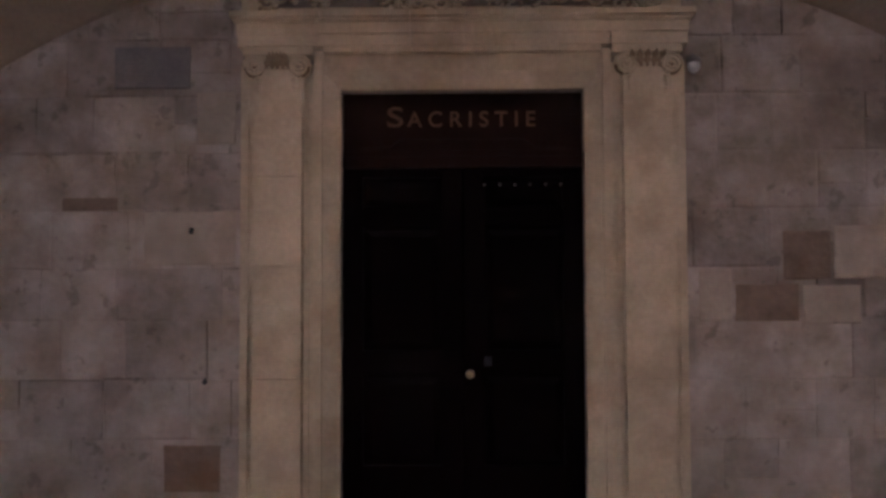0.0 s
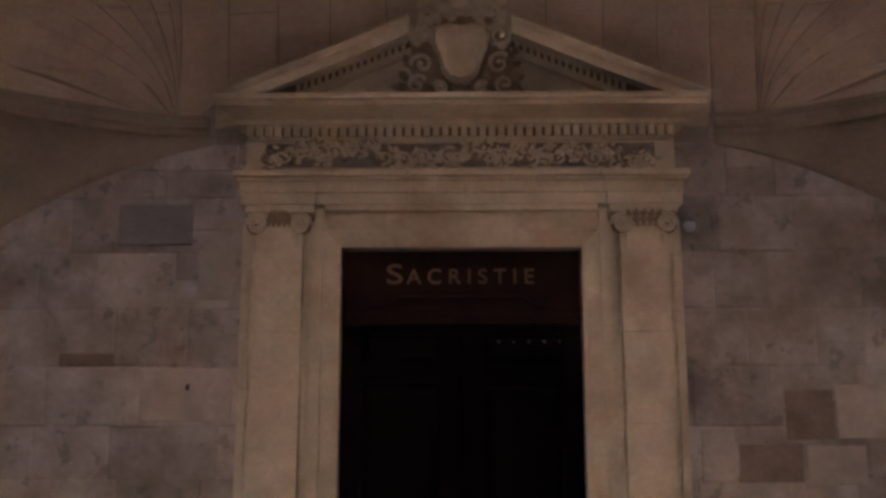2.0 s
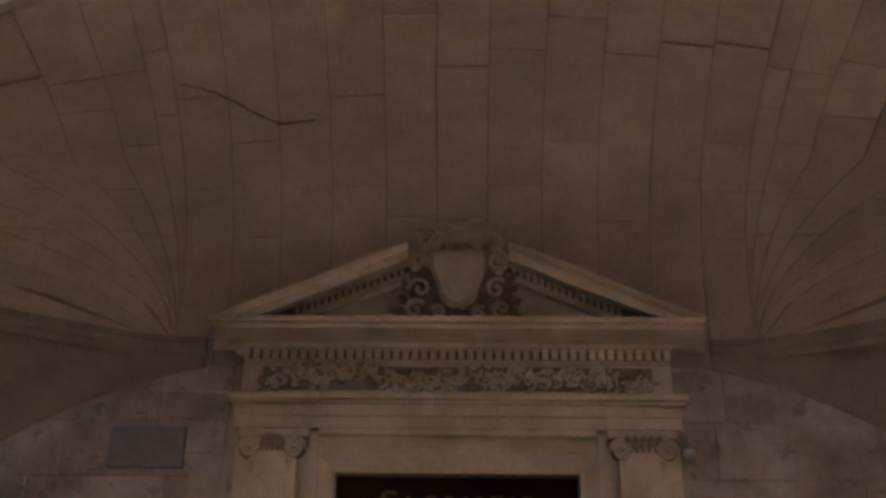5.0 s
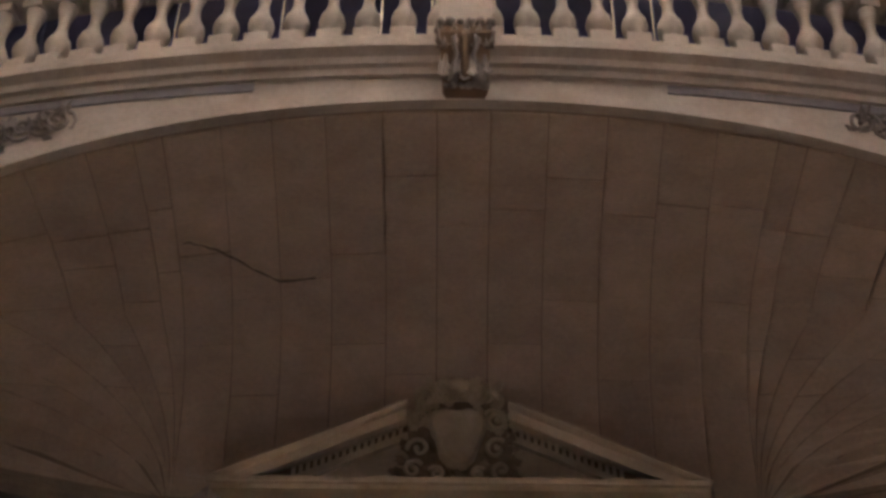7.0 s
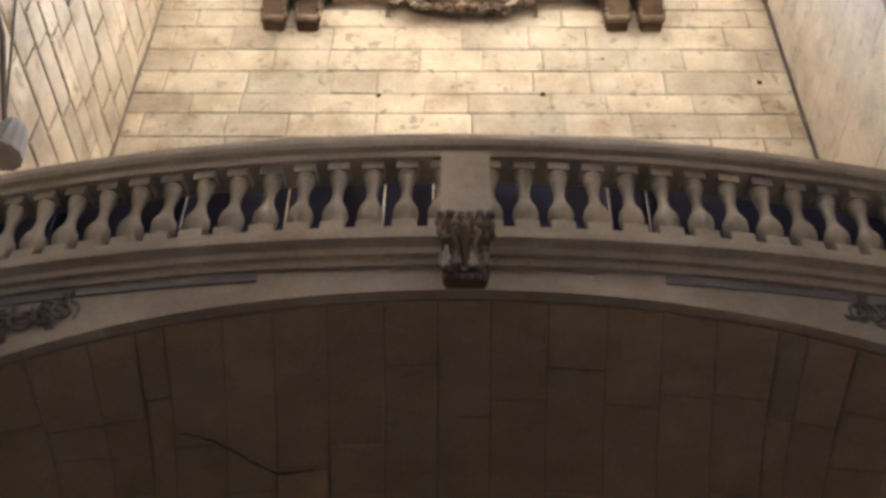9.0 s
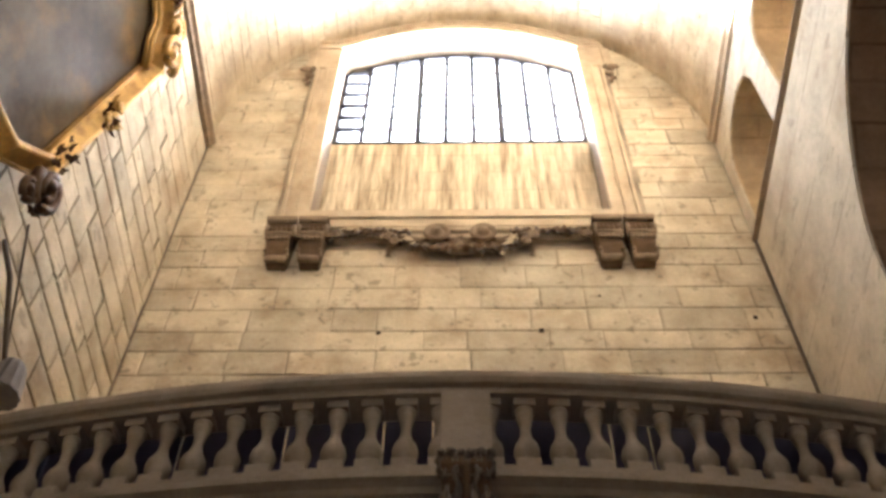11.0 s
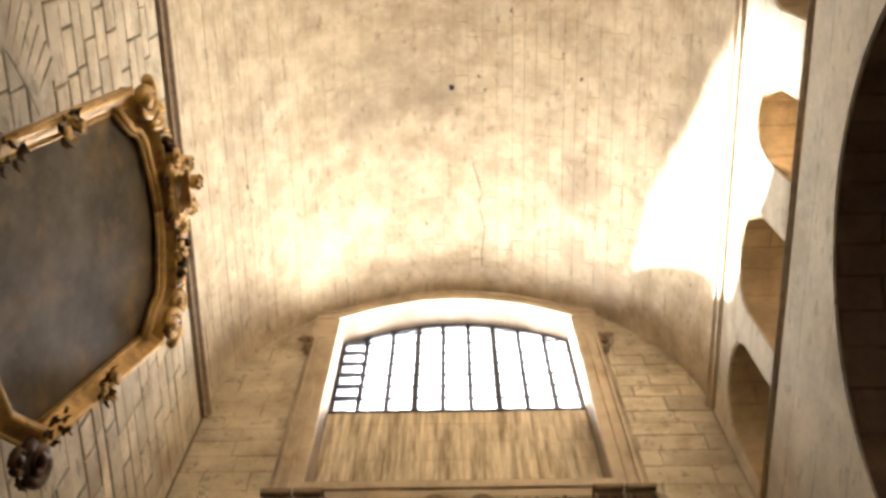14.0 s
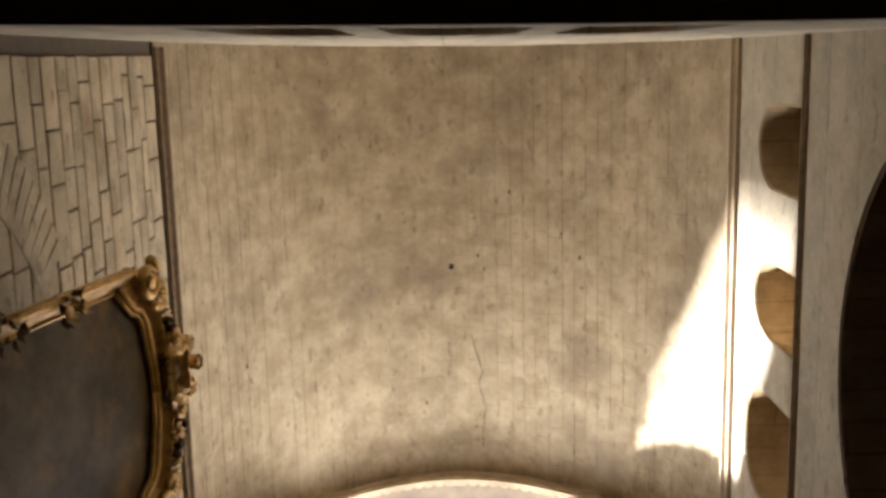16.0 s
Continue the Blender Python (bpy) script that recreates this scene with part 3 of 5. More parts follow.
for a, b in zip(FX, FX[1:]):
    hexa(bm, [(a, FRONT(a), SOFFIT(a)), (b, FRONT(b), SOFFIT(b)), (b, FRONT(b) + 0.115, SOFFIT(b) + 0.02), (a, FRONT(a) + 0.115, SOFFIT(a) + 0.02),
              (a, FRONT(a), 5.99), (b, FRONT(b), 5.99), (b, FRONT(b) + 0.115, 5.99), (a, FRONT(a) + 0.115, 5.99)])
bmesh.ops.remove_doubles(bm, verts=bm.verts, dist=1e-4)
part("front_face", bm, BALUSTER, gallery)
bm = bmesh.new()
for a, b in zip(FX, FX[1:]):
    hexa(bm, [(a, FRONT(a) - 0.03, SOFFIT(a) - 0.01), (b, FRONT(b) - 0.03, SOFFIT(b) - 0.01), (b, FRONT(b) + 0.06, SOFFIT(b) - 0.01), (a, FRONT(a) + 0.06, SOFFIT(a) - 0.01),
              (a, FRONT(a) - 0.03, SOFFIT(a) + 0.1), (b, FRONT(b) - 0.03, SOFFIT(b) + 0.1), (b, FRONT(b) - 0.001, SOFFIT(b) + 0.1), (a, FRONT(a) - 0.001, SOFFIT(a) + 0.1)])
bmesh.ops.remove_doubles(bm, verts=bm.verts, dist=1e-4)
part("archivolt", bm, BALUSTER, gallery)
bm = bmesh.new()
sweep_front(bm, [(-0.2, 5.992), (0.0, 5.94), (0.03, 5.94), (0.035, 5.99), (0.07, 6.0), (0.075, 6.05), (0.1, 6.07), (0.13, 6.09), (0.13, 6.14), (0.06, 6.15), (0.06, 6.25), (-0.25, 6.25)], FX)
part("cornice", bm, BALUSTER, gallery)
bm = bmesh.new()
for a, b in zip(FX, FX[1:]):
    hexa(bm, [(a, FRONT(a) + 0.2, 6.0), (b, FRONT(b) + 0.2, 6.0), (b, NY, 6.0), (a, NY, 6.0), (a, FRONT(a) + 0.2, 6.2), (b, FRONT(b) + 0.2, 6.2), (b, NY, 6.2), (a, NY, 6.2)])
bmesh.ops.remove_doubles(bm, verts=bm.verts, dist=1e-4)
part("deck", bm, FLOOR, gallery)

balustrade = thing("balustrade", "bowed stone balustrade along the gallery's front", "balustrade")
bm = bmesh.new()
sweep_front(bm, [(-0.2, 6.92), (0.06, 6.92), (0.065, 6.97), (0.1, 6.99), (0.115, 7.03), (0.115, 7.09), (0.09, 7.12), (0.0, 7.15), (-0.22, 7.15)], FX)
part("handrail", bm, BALUSTER, balustrade)
bm = bmesh.new()
box(bm, -0.14, 0.2, 4.915, 5.2, 6.252, 6.918, 0.006)
part("pedestal", bm, BALUSTER, balustrade)


def baluster_mesh():
    bm = bmesh.new()
    box(bm, -0.082, 0.082, -0.082, 0.082, 0.0, 0.1, 0.005)
    prof = [(0.062, 0.1), (0.05, 0.115), (0.066, 0.14), (0.085, 0.185), (0.088, 0.225), (0.078, 0.27), (0.054, 0.315), (0.04, 0.36), (0.035, 0.41), (0.04, 0.46), (0.052, 0.51), (0.062, 0.545), (0.054, 0.56), (0.068, 0.58), (0.068, 0.6)]
    lathe(bm, prof, sides=14)
    box(bm, -0.076, 0.076, -0.076, 0.076, 0.598, 0.668, 0.005)
    bmesh.ops.recalc_face_normals(bm, faces=bm.faces)
    me = bpy.data.meshes.new("baluster")
    bm.to_mesh(me)
    bm.free()
    me.materials.append(BALUSTER)
    for p in me.polygons:
        p.use_smooth = abs(p.normal.z) < 0.9 and len(p.vertices) == 4 and 0.1 < p.center.z < 0.598
    return me


BAL = baluster_mesh()
for side in (-1, 1):
    for k in range(16):
        x = 0.03 + side * (0.165 + 0.238 * k)
        if abs(x) > 3.85:
            continue
        ob = new("baluster", BAL)
        ob.parent = balustrade
        ob.matrix_basis = pose(x, FRONT(x) + 0.055, 6.252, 0, 0, math.degrees(math.atan(0.072 * x)))

# dark boards behind the balusters, with slits of light between them
slits = [-3.9, -3.05, -2.02, -1.25, -0.55, -0.2, 1.06, 1.34, 2.95, 3.92]
for a, b in zip(slits, slits[1:]):
    t = thing("screen_board", "dark navy board standing behind the gallery balusters", "board", group="screen boards")
    bm = bmesh.new()
    m = (a + b) / 2
    hexa(bm, [(a + 0.008, FRONT(a) + 0.3, 6.205), (b - 0.008, FRONT(b) + 0.3, 6.205), (b - 0.008, FRONT(b) + 0.33, 6.205), (a + 0.008, FRONT(a) + 0.33, 6.205),
              (a + 0.008, FRONT(a) + 0.3, 7.35), (b - 0.008, FRONT(b) + 0.3, 7.35), (b - 0.008, FRONT(b) + 0.33, 7.35), (a + 0.008, FRONT(a) + 0.33, 7.35)])
    part("panel", bm, BOARD, t)

# ---- foot of the gallery vault ----
def arc_z(x):
    a = max(0.0, abs(x) - 2.0)
    return 3.98 - 0.2 * a - 0.13 * a * a


for side, nm in ((-1, "trim_niche"), (1, "trim_niche")):
    xs = [side * x for x in steps(2.0, 3.94, 20)]
    bm = bmesh.new()
    loops = []
    for x in xs:
        y = base_y(x)
        d = (base_y(x + 0.02) - base_y(x - 0.02)) / 0.04
        nrm = Vector((d, -1, 0)).normalized()
        loops.append([Vector((x, y, z)) + nrm * o for o, z in ((-0.25, 4.06), (0.02, 4.06), (0.03, 4.1), (0.065, 4.12), (0.075, 4.16), (0.05, 4.18), (0.05, 4.22), (-0.25, 4.22))])
    rings(bm, loops)
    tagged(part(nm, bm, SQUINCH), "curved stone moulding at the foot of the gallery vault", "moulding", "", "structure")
    bm = bmesh.new()
    for a, b in zip(xs, xs[1:]):
        prev = None
        for i in range(9):
            f = i / 8
            s = math.sin(f * math.pi / 2)
            row = [Vector((x, NY - 0.005 - (NY - base_y(x)) * (1 - math.cos(f * math.pi / 2)), arc_z(x) + (4.07 - arc_z(x)) * s)) for x in (a, b)]
            if prev:
                bm.faces.new([bm.verts.new(c) for c in (prev[0], prev[1], row[1], row[0])])
            prev = row
    bmesh.ops.remove_doubles(bm, verts=bm.verts, dist=1e-4)
    geom = bmesh.ops.extrude_face_region(bm, geom=list(bm.faces))
    for v in geom["geom"]:
        if isinstance(v, bmesh.types.BMVert):
            v.co += Vector((0, 0.12, 0.02))
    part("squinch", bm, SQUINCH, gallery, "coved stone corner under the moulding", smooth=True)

# ---- door ----
def pbox(bm, x0, x1, z0, z1, yf, yb=8.018, bevel=0.004):
    (a, c), (b, d) = onto(x0, z0, yf), onto(x1, z1, yf)
    box(bm, a, b, yf, yb, max(0.0, c), d, bevel)


door = thing("door_1", "dark walnut double door with raised panels, closed", "door", "structure")
DY = 8.17
bm = bmesh.new()
box(bm, -0.95, 0.95, DY + 0.02, DY + 0.08, 0.0, 3.22)
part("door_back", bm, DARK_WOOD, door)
for side in (-1, 1):
    bm = bmesh.new()
    a, b = (0.008, 0.935) if side > 0 else (-0.935, -0.008)
    for z0, z1 in ((0.0, 0.28), (0.98, 1.16), (2.12, 2.25), (2.5, 2.57)):
        box(bm, a, b, DY - 0.02, DY + 0.025, z0, z1, 0.004)
    for x0, x1 in ((a, a + 0.16), (b - 0.16, b)):
        box(bm, x0, x1, DY - 0.022, DY + 0.025, 0.0, 2.57, 0.004)
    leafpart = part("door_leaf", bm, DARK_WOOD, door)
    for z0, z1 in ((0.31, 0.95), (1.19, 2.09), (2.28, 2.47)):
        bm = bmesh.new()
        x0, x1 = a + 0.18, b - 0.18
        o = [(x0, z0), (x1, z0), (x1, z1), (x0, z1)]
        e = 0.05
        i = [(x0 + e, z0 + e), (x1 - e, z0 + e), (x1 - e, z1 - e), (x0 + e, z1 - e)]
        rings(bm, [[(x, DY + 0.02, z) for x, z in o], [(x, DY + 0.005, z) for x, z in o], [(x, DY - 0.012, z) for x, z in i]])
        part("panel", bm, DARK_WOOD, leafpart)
for k in range(6):
    bm = bmesh.new()
    blob(bm, (0.17 + 0.118 * k, DY - 0.028, 2.44), 0.012)
    part("nail", bm, BRASS, door, smooth=True)
bm = bmesh.new()
lathe(bm, [(0.004, 0), (0.016, 0.003), (0.016, 0.02), (0.03, 0.035), (0.034, 0.05), (0.024, 0.066), (0.004, 0.07)], sides=16)
bmesh.ops.rotate(bm, verts=bm.verts, cent=(0, 0, 0), matrix=Matrix.Rotation(radians(90), 3, "X"))
bmesh.ops.translate(bm, verts=bm.verts, vec=(0.05, DY - 0.02, 0.98))
part("door_handle", bm, BRASS, door, "small worn brass knob", smooth=True)
bm = bmesh.new()
box(bm, 0.16, 0.22, DY - 0.034, DY - 0.02, 1.04, 1.11, 0.004)
part("lock_plate", bm, IRON, door)
bm = bmesh.new()
box(bm, -0.94, 0.94, DY - 0.05, DY + 0.02, 2.57, 2.66, 0.012)
box(bm, -0.94, 0.94, DY - 0.03, DY + 0.02, 2.66, 2.71, 0.006)
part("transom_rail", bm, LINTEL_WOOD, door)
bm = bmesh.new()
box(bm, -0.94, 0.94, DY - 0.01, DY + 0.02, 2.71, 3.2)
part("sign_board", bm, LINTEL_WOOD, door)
bm = bmesh.new()
tube(bm, [(-0.8, DY - 0.012, 2.72), (-0.56, DY - 0.012, 2.73), (-0.48, DY - 0.012, 2.79), (0.48, DY - 0.012, 2.79), (0.56, DY - 0.012, 2.73), (0.8, DY - 0.012, 2.72)], 0.012, 6)
part("sign_moulding", bm, LINTEL_WOOD, door)


def lettering(text, size, x, z, width, parent):
    cu = bpy.data.curves.new("lettering", "FONT")
    cu.body, cu.size, cu.extrude = text, size, 0.003
    cu.align_x = "LEFT"
    cu.offset = 0.002
    tmp = new("lettering", cu)
    me = bpy.data.meshes.new_from_object(tmp)
    bpy.data.objects.remove(tmp)
    xs = [v.co.x for v in me.vertices]
    k = width / (max(xs) - min(xs))
    m0 = min(xs)
    for v in me.vertices:
        v.co = ((v.co.x - m0) * k, v.co.y, v.co.z)
    me.materials.append(GOLD_PAINT)
    ob = new("lettering", me)
    ob.parent = parent
    ob.matrix_basis = pose(x, DY - 0.014, z, 90, 0, 0)
    return ob


lettering("S", 0.225, -0.585, 2.9, 0.125, door)
lettering("A C R I S T I E", 0.17, -0.43, 2.9, 1.0, door)

portal = thing("portal", "carved classical stone door surround with broken pediment", "door surround")
for s in (-1, 1):
    X = lambda a, b: (a, b) if s > 0 else (-b, -a)
    bm = bmesh.new()
    pbox(bm, *X(1.045, 1.7), 0, 3.36, 7.955)
    part("pilaster_backing", bm, CARVED, portal)
    for x0, x1 in ((1.172, 1.2), (1.635, 1.665)):
        bm = bmesh.new()
        pbox(bm, *X(x0, x1), 0, 3.12, 7.94, 7.97)
        part("pilaster_fillet", bm, CARVED, portal)
    for z0, z1 in ((0, 0.95), (0.954, 1.81), (1.814, 2.5), (2.504, 3.36)):
        bm = bmesh.new()
        pbox(bm, *X(1.23, 1.6), z0, z1, 7.86, 7.966, 0.005)
        part("pilaster_drum", bm, CARVED, portal)
    bm = bmesh.new()
    pbox(bm, *X(1.075, 1.139), 0, 3.47, 7.905)
    (xa, _), (xb, zb) = onto(s * 0.93, 0, 7.985), onto(s * 1.062, 3.3, 7.93)
    hexa(bm, [(xa, 7.985, 0), (xb, 7.93, 0), (xb, 8.018, 0), (xa, 8.018, 0), (xa, 7.985, 3.16), (xb, 7.93, zb), (xb, 8.018, zb), (xa, 8.018, 3.16)])
    pbox(bm, *X(0.93, 0.957), 0, 3.19, 7.962)
    part("jamb_moulding", bm, CARVED, portal)
    # Ionic capital
    cap = bmesh.new()
    pbox(cap, *X(1.15, 1.69), 3.44, 3.5, 7.84, bevel=0.008)
    pbox(cap, *X(1.2, 1.64), 3.3, 3.45, 7.88)
    cap_ob = part("capital", cap, CARVED, portal)
    for cx, fl in ((1.25, -1), (1.6, 1)):
        bm = bmesh.new()
        x, z = onto(s * cx, 3.345, 7.85)
        curl(bm, pose(x, 7.835, z), 0.08, 2.3, 0.0155, fl * s, 30)
        g = bmesh.new()
        lathe(g, [(0.004, 0), (0.078, 0.0), (0.078, 0.03), (0.004, 0.03)], sides=20)
        part("volute", bm, CARVED, cap_ob, smooth=True)
        bmesh.ops.rotate(g, verts=g.verts, cent=(0, 0, 0), matrix=Matrix.Rotation(radians(90), 3, "X"))
        bmesh.ops.translate(g, verts=g.verts, vec=(x, 7.89, z))
        # dark disc paints the shade between the spiral's turns
        part("volute_disc", g, DARK_CARVING, cap_ob)
        bm = bmesh.new()
        for k in range(4):
            blob(bm, (x - 0.035 * fl * s, 7.855, z - 0.09 - 0.03 * k), 0.027 - 0.004 * k)
        part("pendant", bm, CARVED, cap_ob, smooth=True)
    bm = bmesh.new()
    for k in range(5):
        x, z = onto(s * (1.33 + 0.045 * k), 3.4, 7.85)
        leaf(bm, pose(x, 7.85, z - 0.07, 0, (k - 2) * 9, 0), 0.14, 0.026, 0.4)
    part("palmette", bm, ORNAMENT, cap_ob)
    # broken-forward ends of the entablature
    bm = bmesh.new()
    pbox(bm, *X(1.14, 1.73), 3.505, 3.6, 7.86)
    pbox(bm, *X(1.13, 1.74), 3.602, 3.7, 7.845)
    pbox(bm, *X(1.12, 1.77), 3.702, 3.74, 7.8)
    pbox(bm, *X(1.1, 1.8), 3.742, 3.79, 7.735)
    part("architrave_end", bm, CARVED, portal)
bm = bmesh.new()
(xa, za), (xb, zb) = onto(0.93, 3.16, 7.985), onto(1.06, 3.3, 7.93)
hexa(bm, [(-xa, 7.985, za), (xa, 7.985, za), (xa, 8.018, za), (-xa, 8.018, za), (-xb, 7.93, zb), (xb, 7.93, zb), (xb, 8.018, zb), (-xb, 8.018, zb)])
part("lintel_cavetto", bm, CARVED, portal)
for half, z0, z1, yf, yb in ((1.069, 3.302, 3.47, 7.985, 8.018), (1.069, 3.455, 3.5, 7.915, 7.986)):
    bm = bmesh.new()
    pbox(bm, -half, half, z0, z1, yf, yb)
    part("lintel_fascia", bm, CARVED, portal)
for a, b in ((-1.138, -0.4), (-0.396, -0.2), (-0.196, 0.03), (0.034, 0.3), (0.304, 1.138)):
    for z0, z1, yf in ((3.505, 3.6, 7.9), (3.602, 3.7, 7.87), (3.702, 3.74, 7.83), (3.742, 3.79, 7.77)):
        bm = bmesh.new()
        pbox(bm, a, b, z0, z1, yf)
        part("architrave_stone", bm, CARVED, portal)
bm = bmesh.new()
pbox(bm, -1.7, 1.68, 3.79, 4.04, 7.9)
frieze = part("frieze", bm, CARVED, portal)
# darker ground puts depth between the scrolls by colour
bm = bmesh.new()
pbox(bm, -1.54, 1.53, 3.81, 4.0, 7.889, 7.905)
part("frieze_ground", bm, GREY_CARVING, frieze)
# scrolling foliage of the frieze
fr = random.Random(4)
for i in range(48):
    f = -1.48 + 2.95 * i / 47 + fr.uniform(-0.03, 0.03)
    bm = bmesh.new()
    x, z = onto(f, 3.905 + fr.uniform(-0.07, 0.07), 7.88)
    curl(bm, pose(x, 7.874, z, 0, fr.uniform(0, 360), 0), fr.uniform(0.05, 0.082), fr.uniform(0.9, 1.4), fr.uniform(0.013, 0.018), (-1) ** i, 16)
    part("foliage_scroll", bm, CARVED, frieze, smooth=True)
    bm = bmesh.new()
    for k in range(9):
        a = fr.uniform(0, 6.28)
        d = fr.uniform(0.02, 0.1)
        leaf(bm, pose(x + d * math.cos(a), 7.885, z + 0.7 * d * math.sin(a), 0, fr.uniform(0, 360), 0), fr.uniform(0.04, 0.09), 0.017, 0.6)
    for k in range(3):
        blob(bm, (x + fr.uniform(-0.07, 0.07), 7.872, z + fr.uniform(-0.06, 0.06)), fr.uniform(0.01, 0.022))
    tagged(part("leaf_spray", bm, CARVED if i % 2 else ORNAMENT, frieze), kind="stuff")
bm = bmesh.new()
for x0, z0, z1, yf in ((1.69, 4.03, 4.06, 7.86), (1.7, 4.06, 4.16, 7.87), (1.8, 4.16, 4.2, 7.78)):
    pbox(bm, -x0, x0 - 0.02, z0, z1, yf)
part("bed_moulding", bm, CARVED, portal)
# dark strip stands in for the shadow in the dentils' gaps
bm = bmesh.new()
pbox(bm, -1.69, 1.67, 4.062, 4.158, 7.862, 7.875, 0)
part("dentil_ground", bm, DARK_CARVING, portal)
n = 46
for i in range(n):
    f = -1.68 + 3.34 * i / (n - 1)
    bm = bmesh.new()
    pbox(bm, f - 0.0235, f + 0.0235, 4.065, 4.155, 7.8, 7.865, 0)
    part("dentil", bm, CARVED, portal)
bm = bmesh.new()
prof = [(7.84, 4.165), (7.8, 4.2), (7.76, 4.215), (7.46, 4.325), (7.45, 4.36), (7.42, 4.37), (7.4, 4.385), (7.4, 4.43), (8.0, 4.44), (8.0, 4.165)]
loops = []
for xe, cut in ((-1, 1), (1, 1)):
    loop = []
    for y, z in prof:
        ex = 1.78 + (7.8 - y) * 0.53 if y < 7.9 else 1.98
        a, c = onto(xe * ex, z, min(y, 7.9))
        loop.append((a, y, c))
    loops.append(loop)
rings(bm, loops)
part("cornice", bm, CARVED, portal)
for s in (-1, 1):
    bm = bmesh.new()
    sl = 0.42
    prof = [(7.9, -0.17), (7.56, -0.11), (7.5, -0.1), (7.495, -0.02), (7.46, 0.0), (7.42, 0.045), (7.42, 0.06), (8.0, 0.07), (8.0, -0.17)]
    loops = []
    for ex in (2.02, 1.92, 1.82, 1.7, 1.55, 1.0, 0.42):
        loop = []
        for y, dz in prof:
            z = 4.37 + (2.0 - ex) * sl + dz * 1.08
            z = max(z, 4.415)
            a, c = onto(s * ex, z, min(y, 7.9))
            loop.append((a, y, c))
        loops.append(loop)
    rings(bm, loops)
    part("raking_cornice", bm, CARVED, portal)
    # same painted gap shadow behind the raking dentils
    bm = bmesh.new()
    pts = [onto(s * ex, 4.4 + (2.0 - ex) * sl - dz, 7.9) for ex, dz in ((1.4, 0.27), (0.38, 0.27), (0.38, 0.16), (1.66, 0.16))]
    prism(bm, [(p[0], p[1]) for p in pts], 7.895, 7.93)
    part("dentil_ground", bm, DARK_CARVING, portal)
    for i in range(16):
        bm = bmesh.new()
        ex = 1.3 - 0.056 * i
        z = 4.4 + (2.0 - ex) * sl - 0.265
        w = 0.016
        pts = []
        for y in (7.78, 7.9):
            pts.append([onto(s * (ex + w), z - w * sl, y), onto(s * (ex - w), z + w * sl, y), onto(s * (ex - w), z + w * sl + 0.085, y), onto(s * (ex + w), z - w * sl + 0.085, y)])
        rings(bm, [[(p[0], y, p[1]) for p in loop] for loop, y in zip(pts, (7.78, 7.9))])
        part("dentil", bm, CARVED, portal)
    bm = bmesh.new()
    pts = [onto(s * ex, 4.4 + (2.0 - ex) * sl - dz, 7.86) for ex, dz in ((1.4, 0.27), (0.4, 0.27), (0.4, 0.33), (1.26, 0.33))]
    prism(bm, [(p[0], p[1]) for p in pts], 7.84, 7.92)
    part("raking_fillet", bm, CARVED, portal)
bm = bmesh.new()
pts = [onto(x, z, 7.93) for x, z in ((-1.9, 4.41), (1.9, 4.41), (0.4, 5.02), (-0.4, 5.02))]
prism(bm, pts, 7.92, 8.0)
part("tympanum", bm, CARVED, portal)
cart = bmesh.new()
x0, z0 = onto(0.0, 4.8, 7.7)
half_shield = [(0.0, -0.27), (0.09, -0.25), (0.14, -0.17), (0.17, -0.06), (0.215, 0.05), (0.225, 0.13), (0.19, 0.2), (0.1, 0.225)]
out = half_shield + [(0.0, 0.21)] + [(-x, z) for x, z in half_shield[:0:-1]]
rings(cart, [[(x0 + x * k, y, z0 + z * k) for x, z in out] for y, k in ((7.9, 1.0), (7.74, 1.0), (7.7, 0.88), (7.68, 0.55))])
cartouche = part("cartouche", cart, CARVED, portal, "blank oval shield framed by scrolls")
cr = random.Random(9)
for s in (-1, 1):
    for cx, cz, rr, fl in ((0.3, -0.12, 0.11, 1), (0.3, 0.12, 0.1, -1), (0.25, 0.31, 0.09, 1), (0.34, -0.29, 0.08, -1), (0.12, 0.4, 0.08, -1), (0.16, -0.32, 0.07, 1)):
        bm = bmesh.new()
        curl(bm, pose(x0 + s * cx, 7.73, z0 + cz, 0, cr.uniform(-60, 60), 0), rr * cr.uniform(0.75, 1.0), cr.uniform(1.0, 1.5), 0.021, fl * s, 18)
        part("scroll", bm, CARVED, cartouche, smooth=True)
        bm = bmesh.new()
        for k in range(11):
            a = cr.uniform(0, 6.28)
            leaf(bm, pose(x0 + s * cx + 0.09 * math.cos(a), 7.8, z0 + cz + 0.09 * math.sin(a), 0, cr.uniform(0, 360), 0), cr.uniform(0.09, 0.15), 0.034, 0.4)
        tagged(part("leaf_spray", bm, CARVED if cz > 0 else ORNAMENT, cartouche), kind="stuff")
bm = bmesh.new()
for k in range(11):
    leaf(bm, pose(x0 - 0.4 + 0.08 * k, 7.8, z0 - 0.38, 0, (k - 5) * 6, 0), 0.15, 0.03, 0.4)
tagged(part("leaf_fringe", bm, ORNAMENT, cartouche), kind="stuff")
bm = bmesh.new()
prism(bm, [(x0 - 0.34, z0 - 0.36), (x0 + 0.34, z0 - 0.36), (x0 + 0.4, z0 + 0.1), (x0 + 0.24, z0 + 0.4), (x0, z0 + 0.47), (x0 - 0.24, z0 + 0.4), (x0 - 0.4, z0 + 0.1)], 7.82, 7.93)
part("cartouche_back", bm, ORNAMENT, cartouche)
bm = bmesh.new()
blob(bm, (x0, 7.74, z0 + 0.42), 0.1, (1.15, 0.8, 0.85))
part("crowning_knob", bm, CARVED, cartouche, smooth=True)
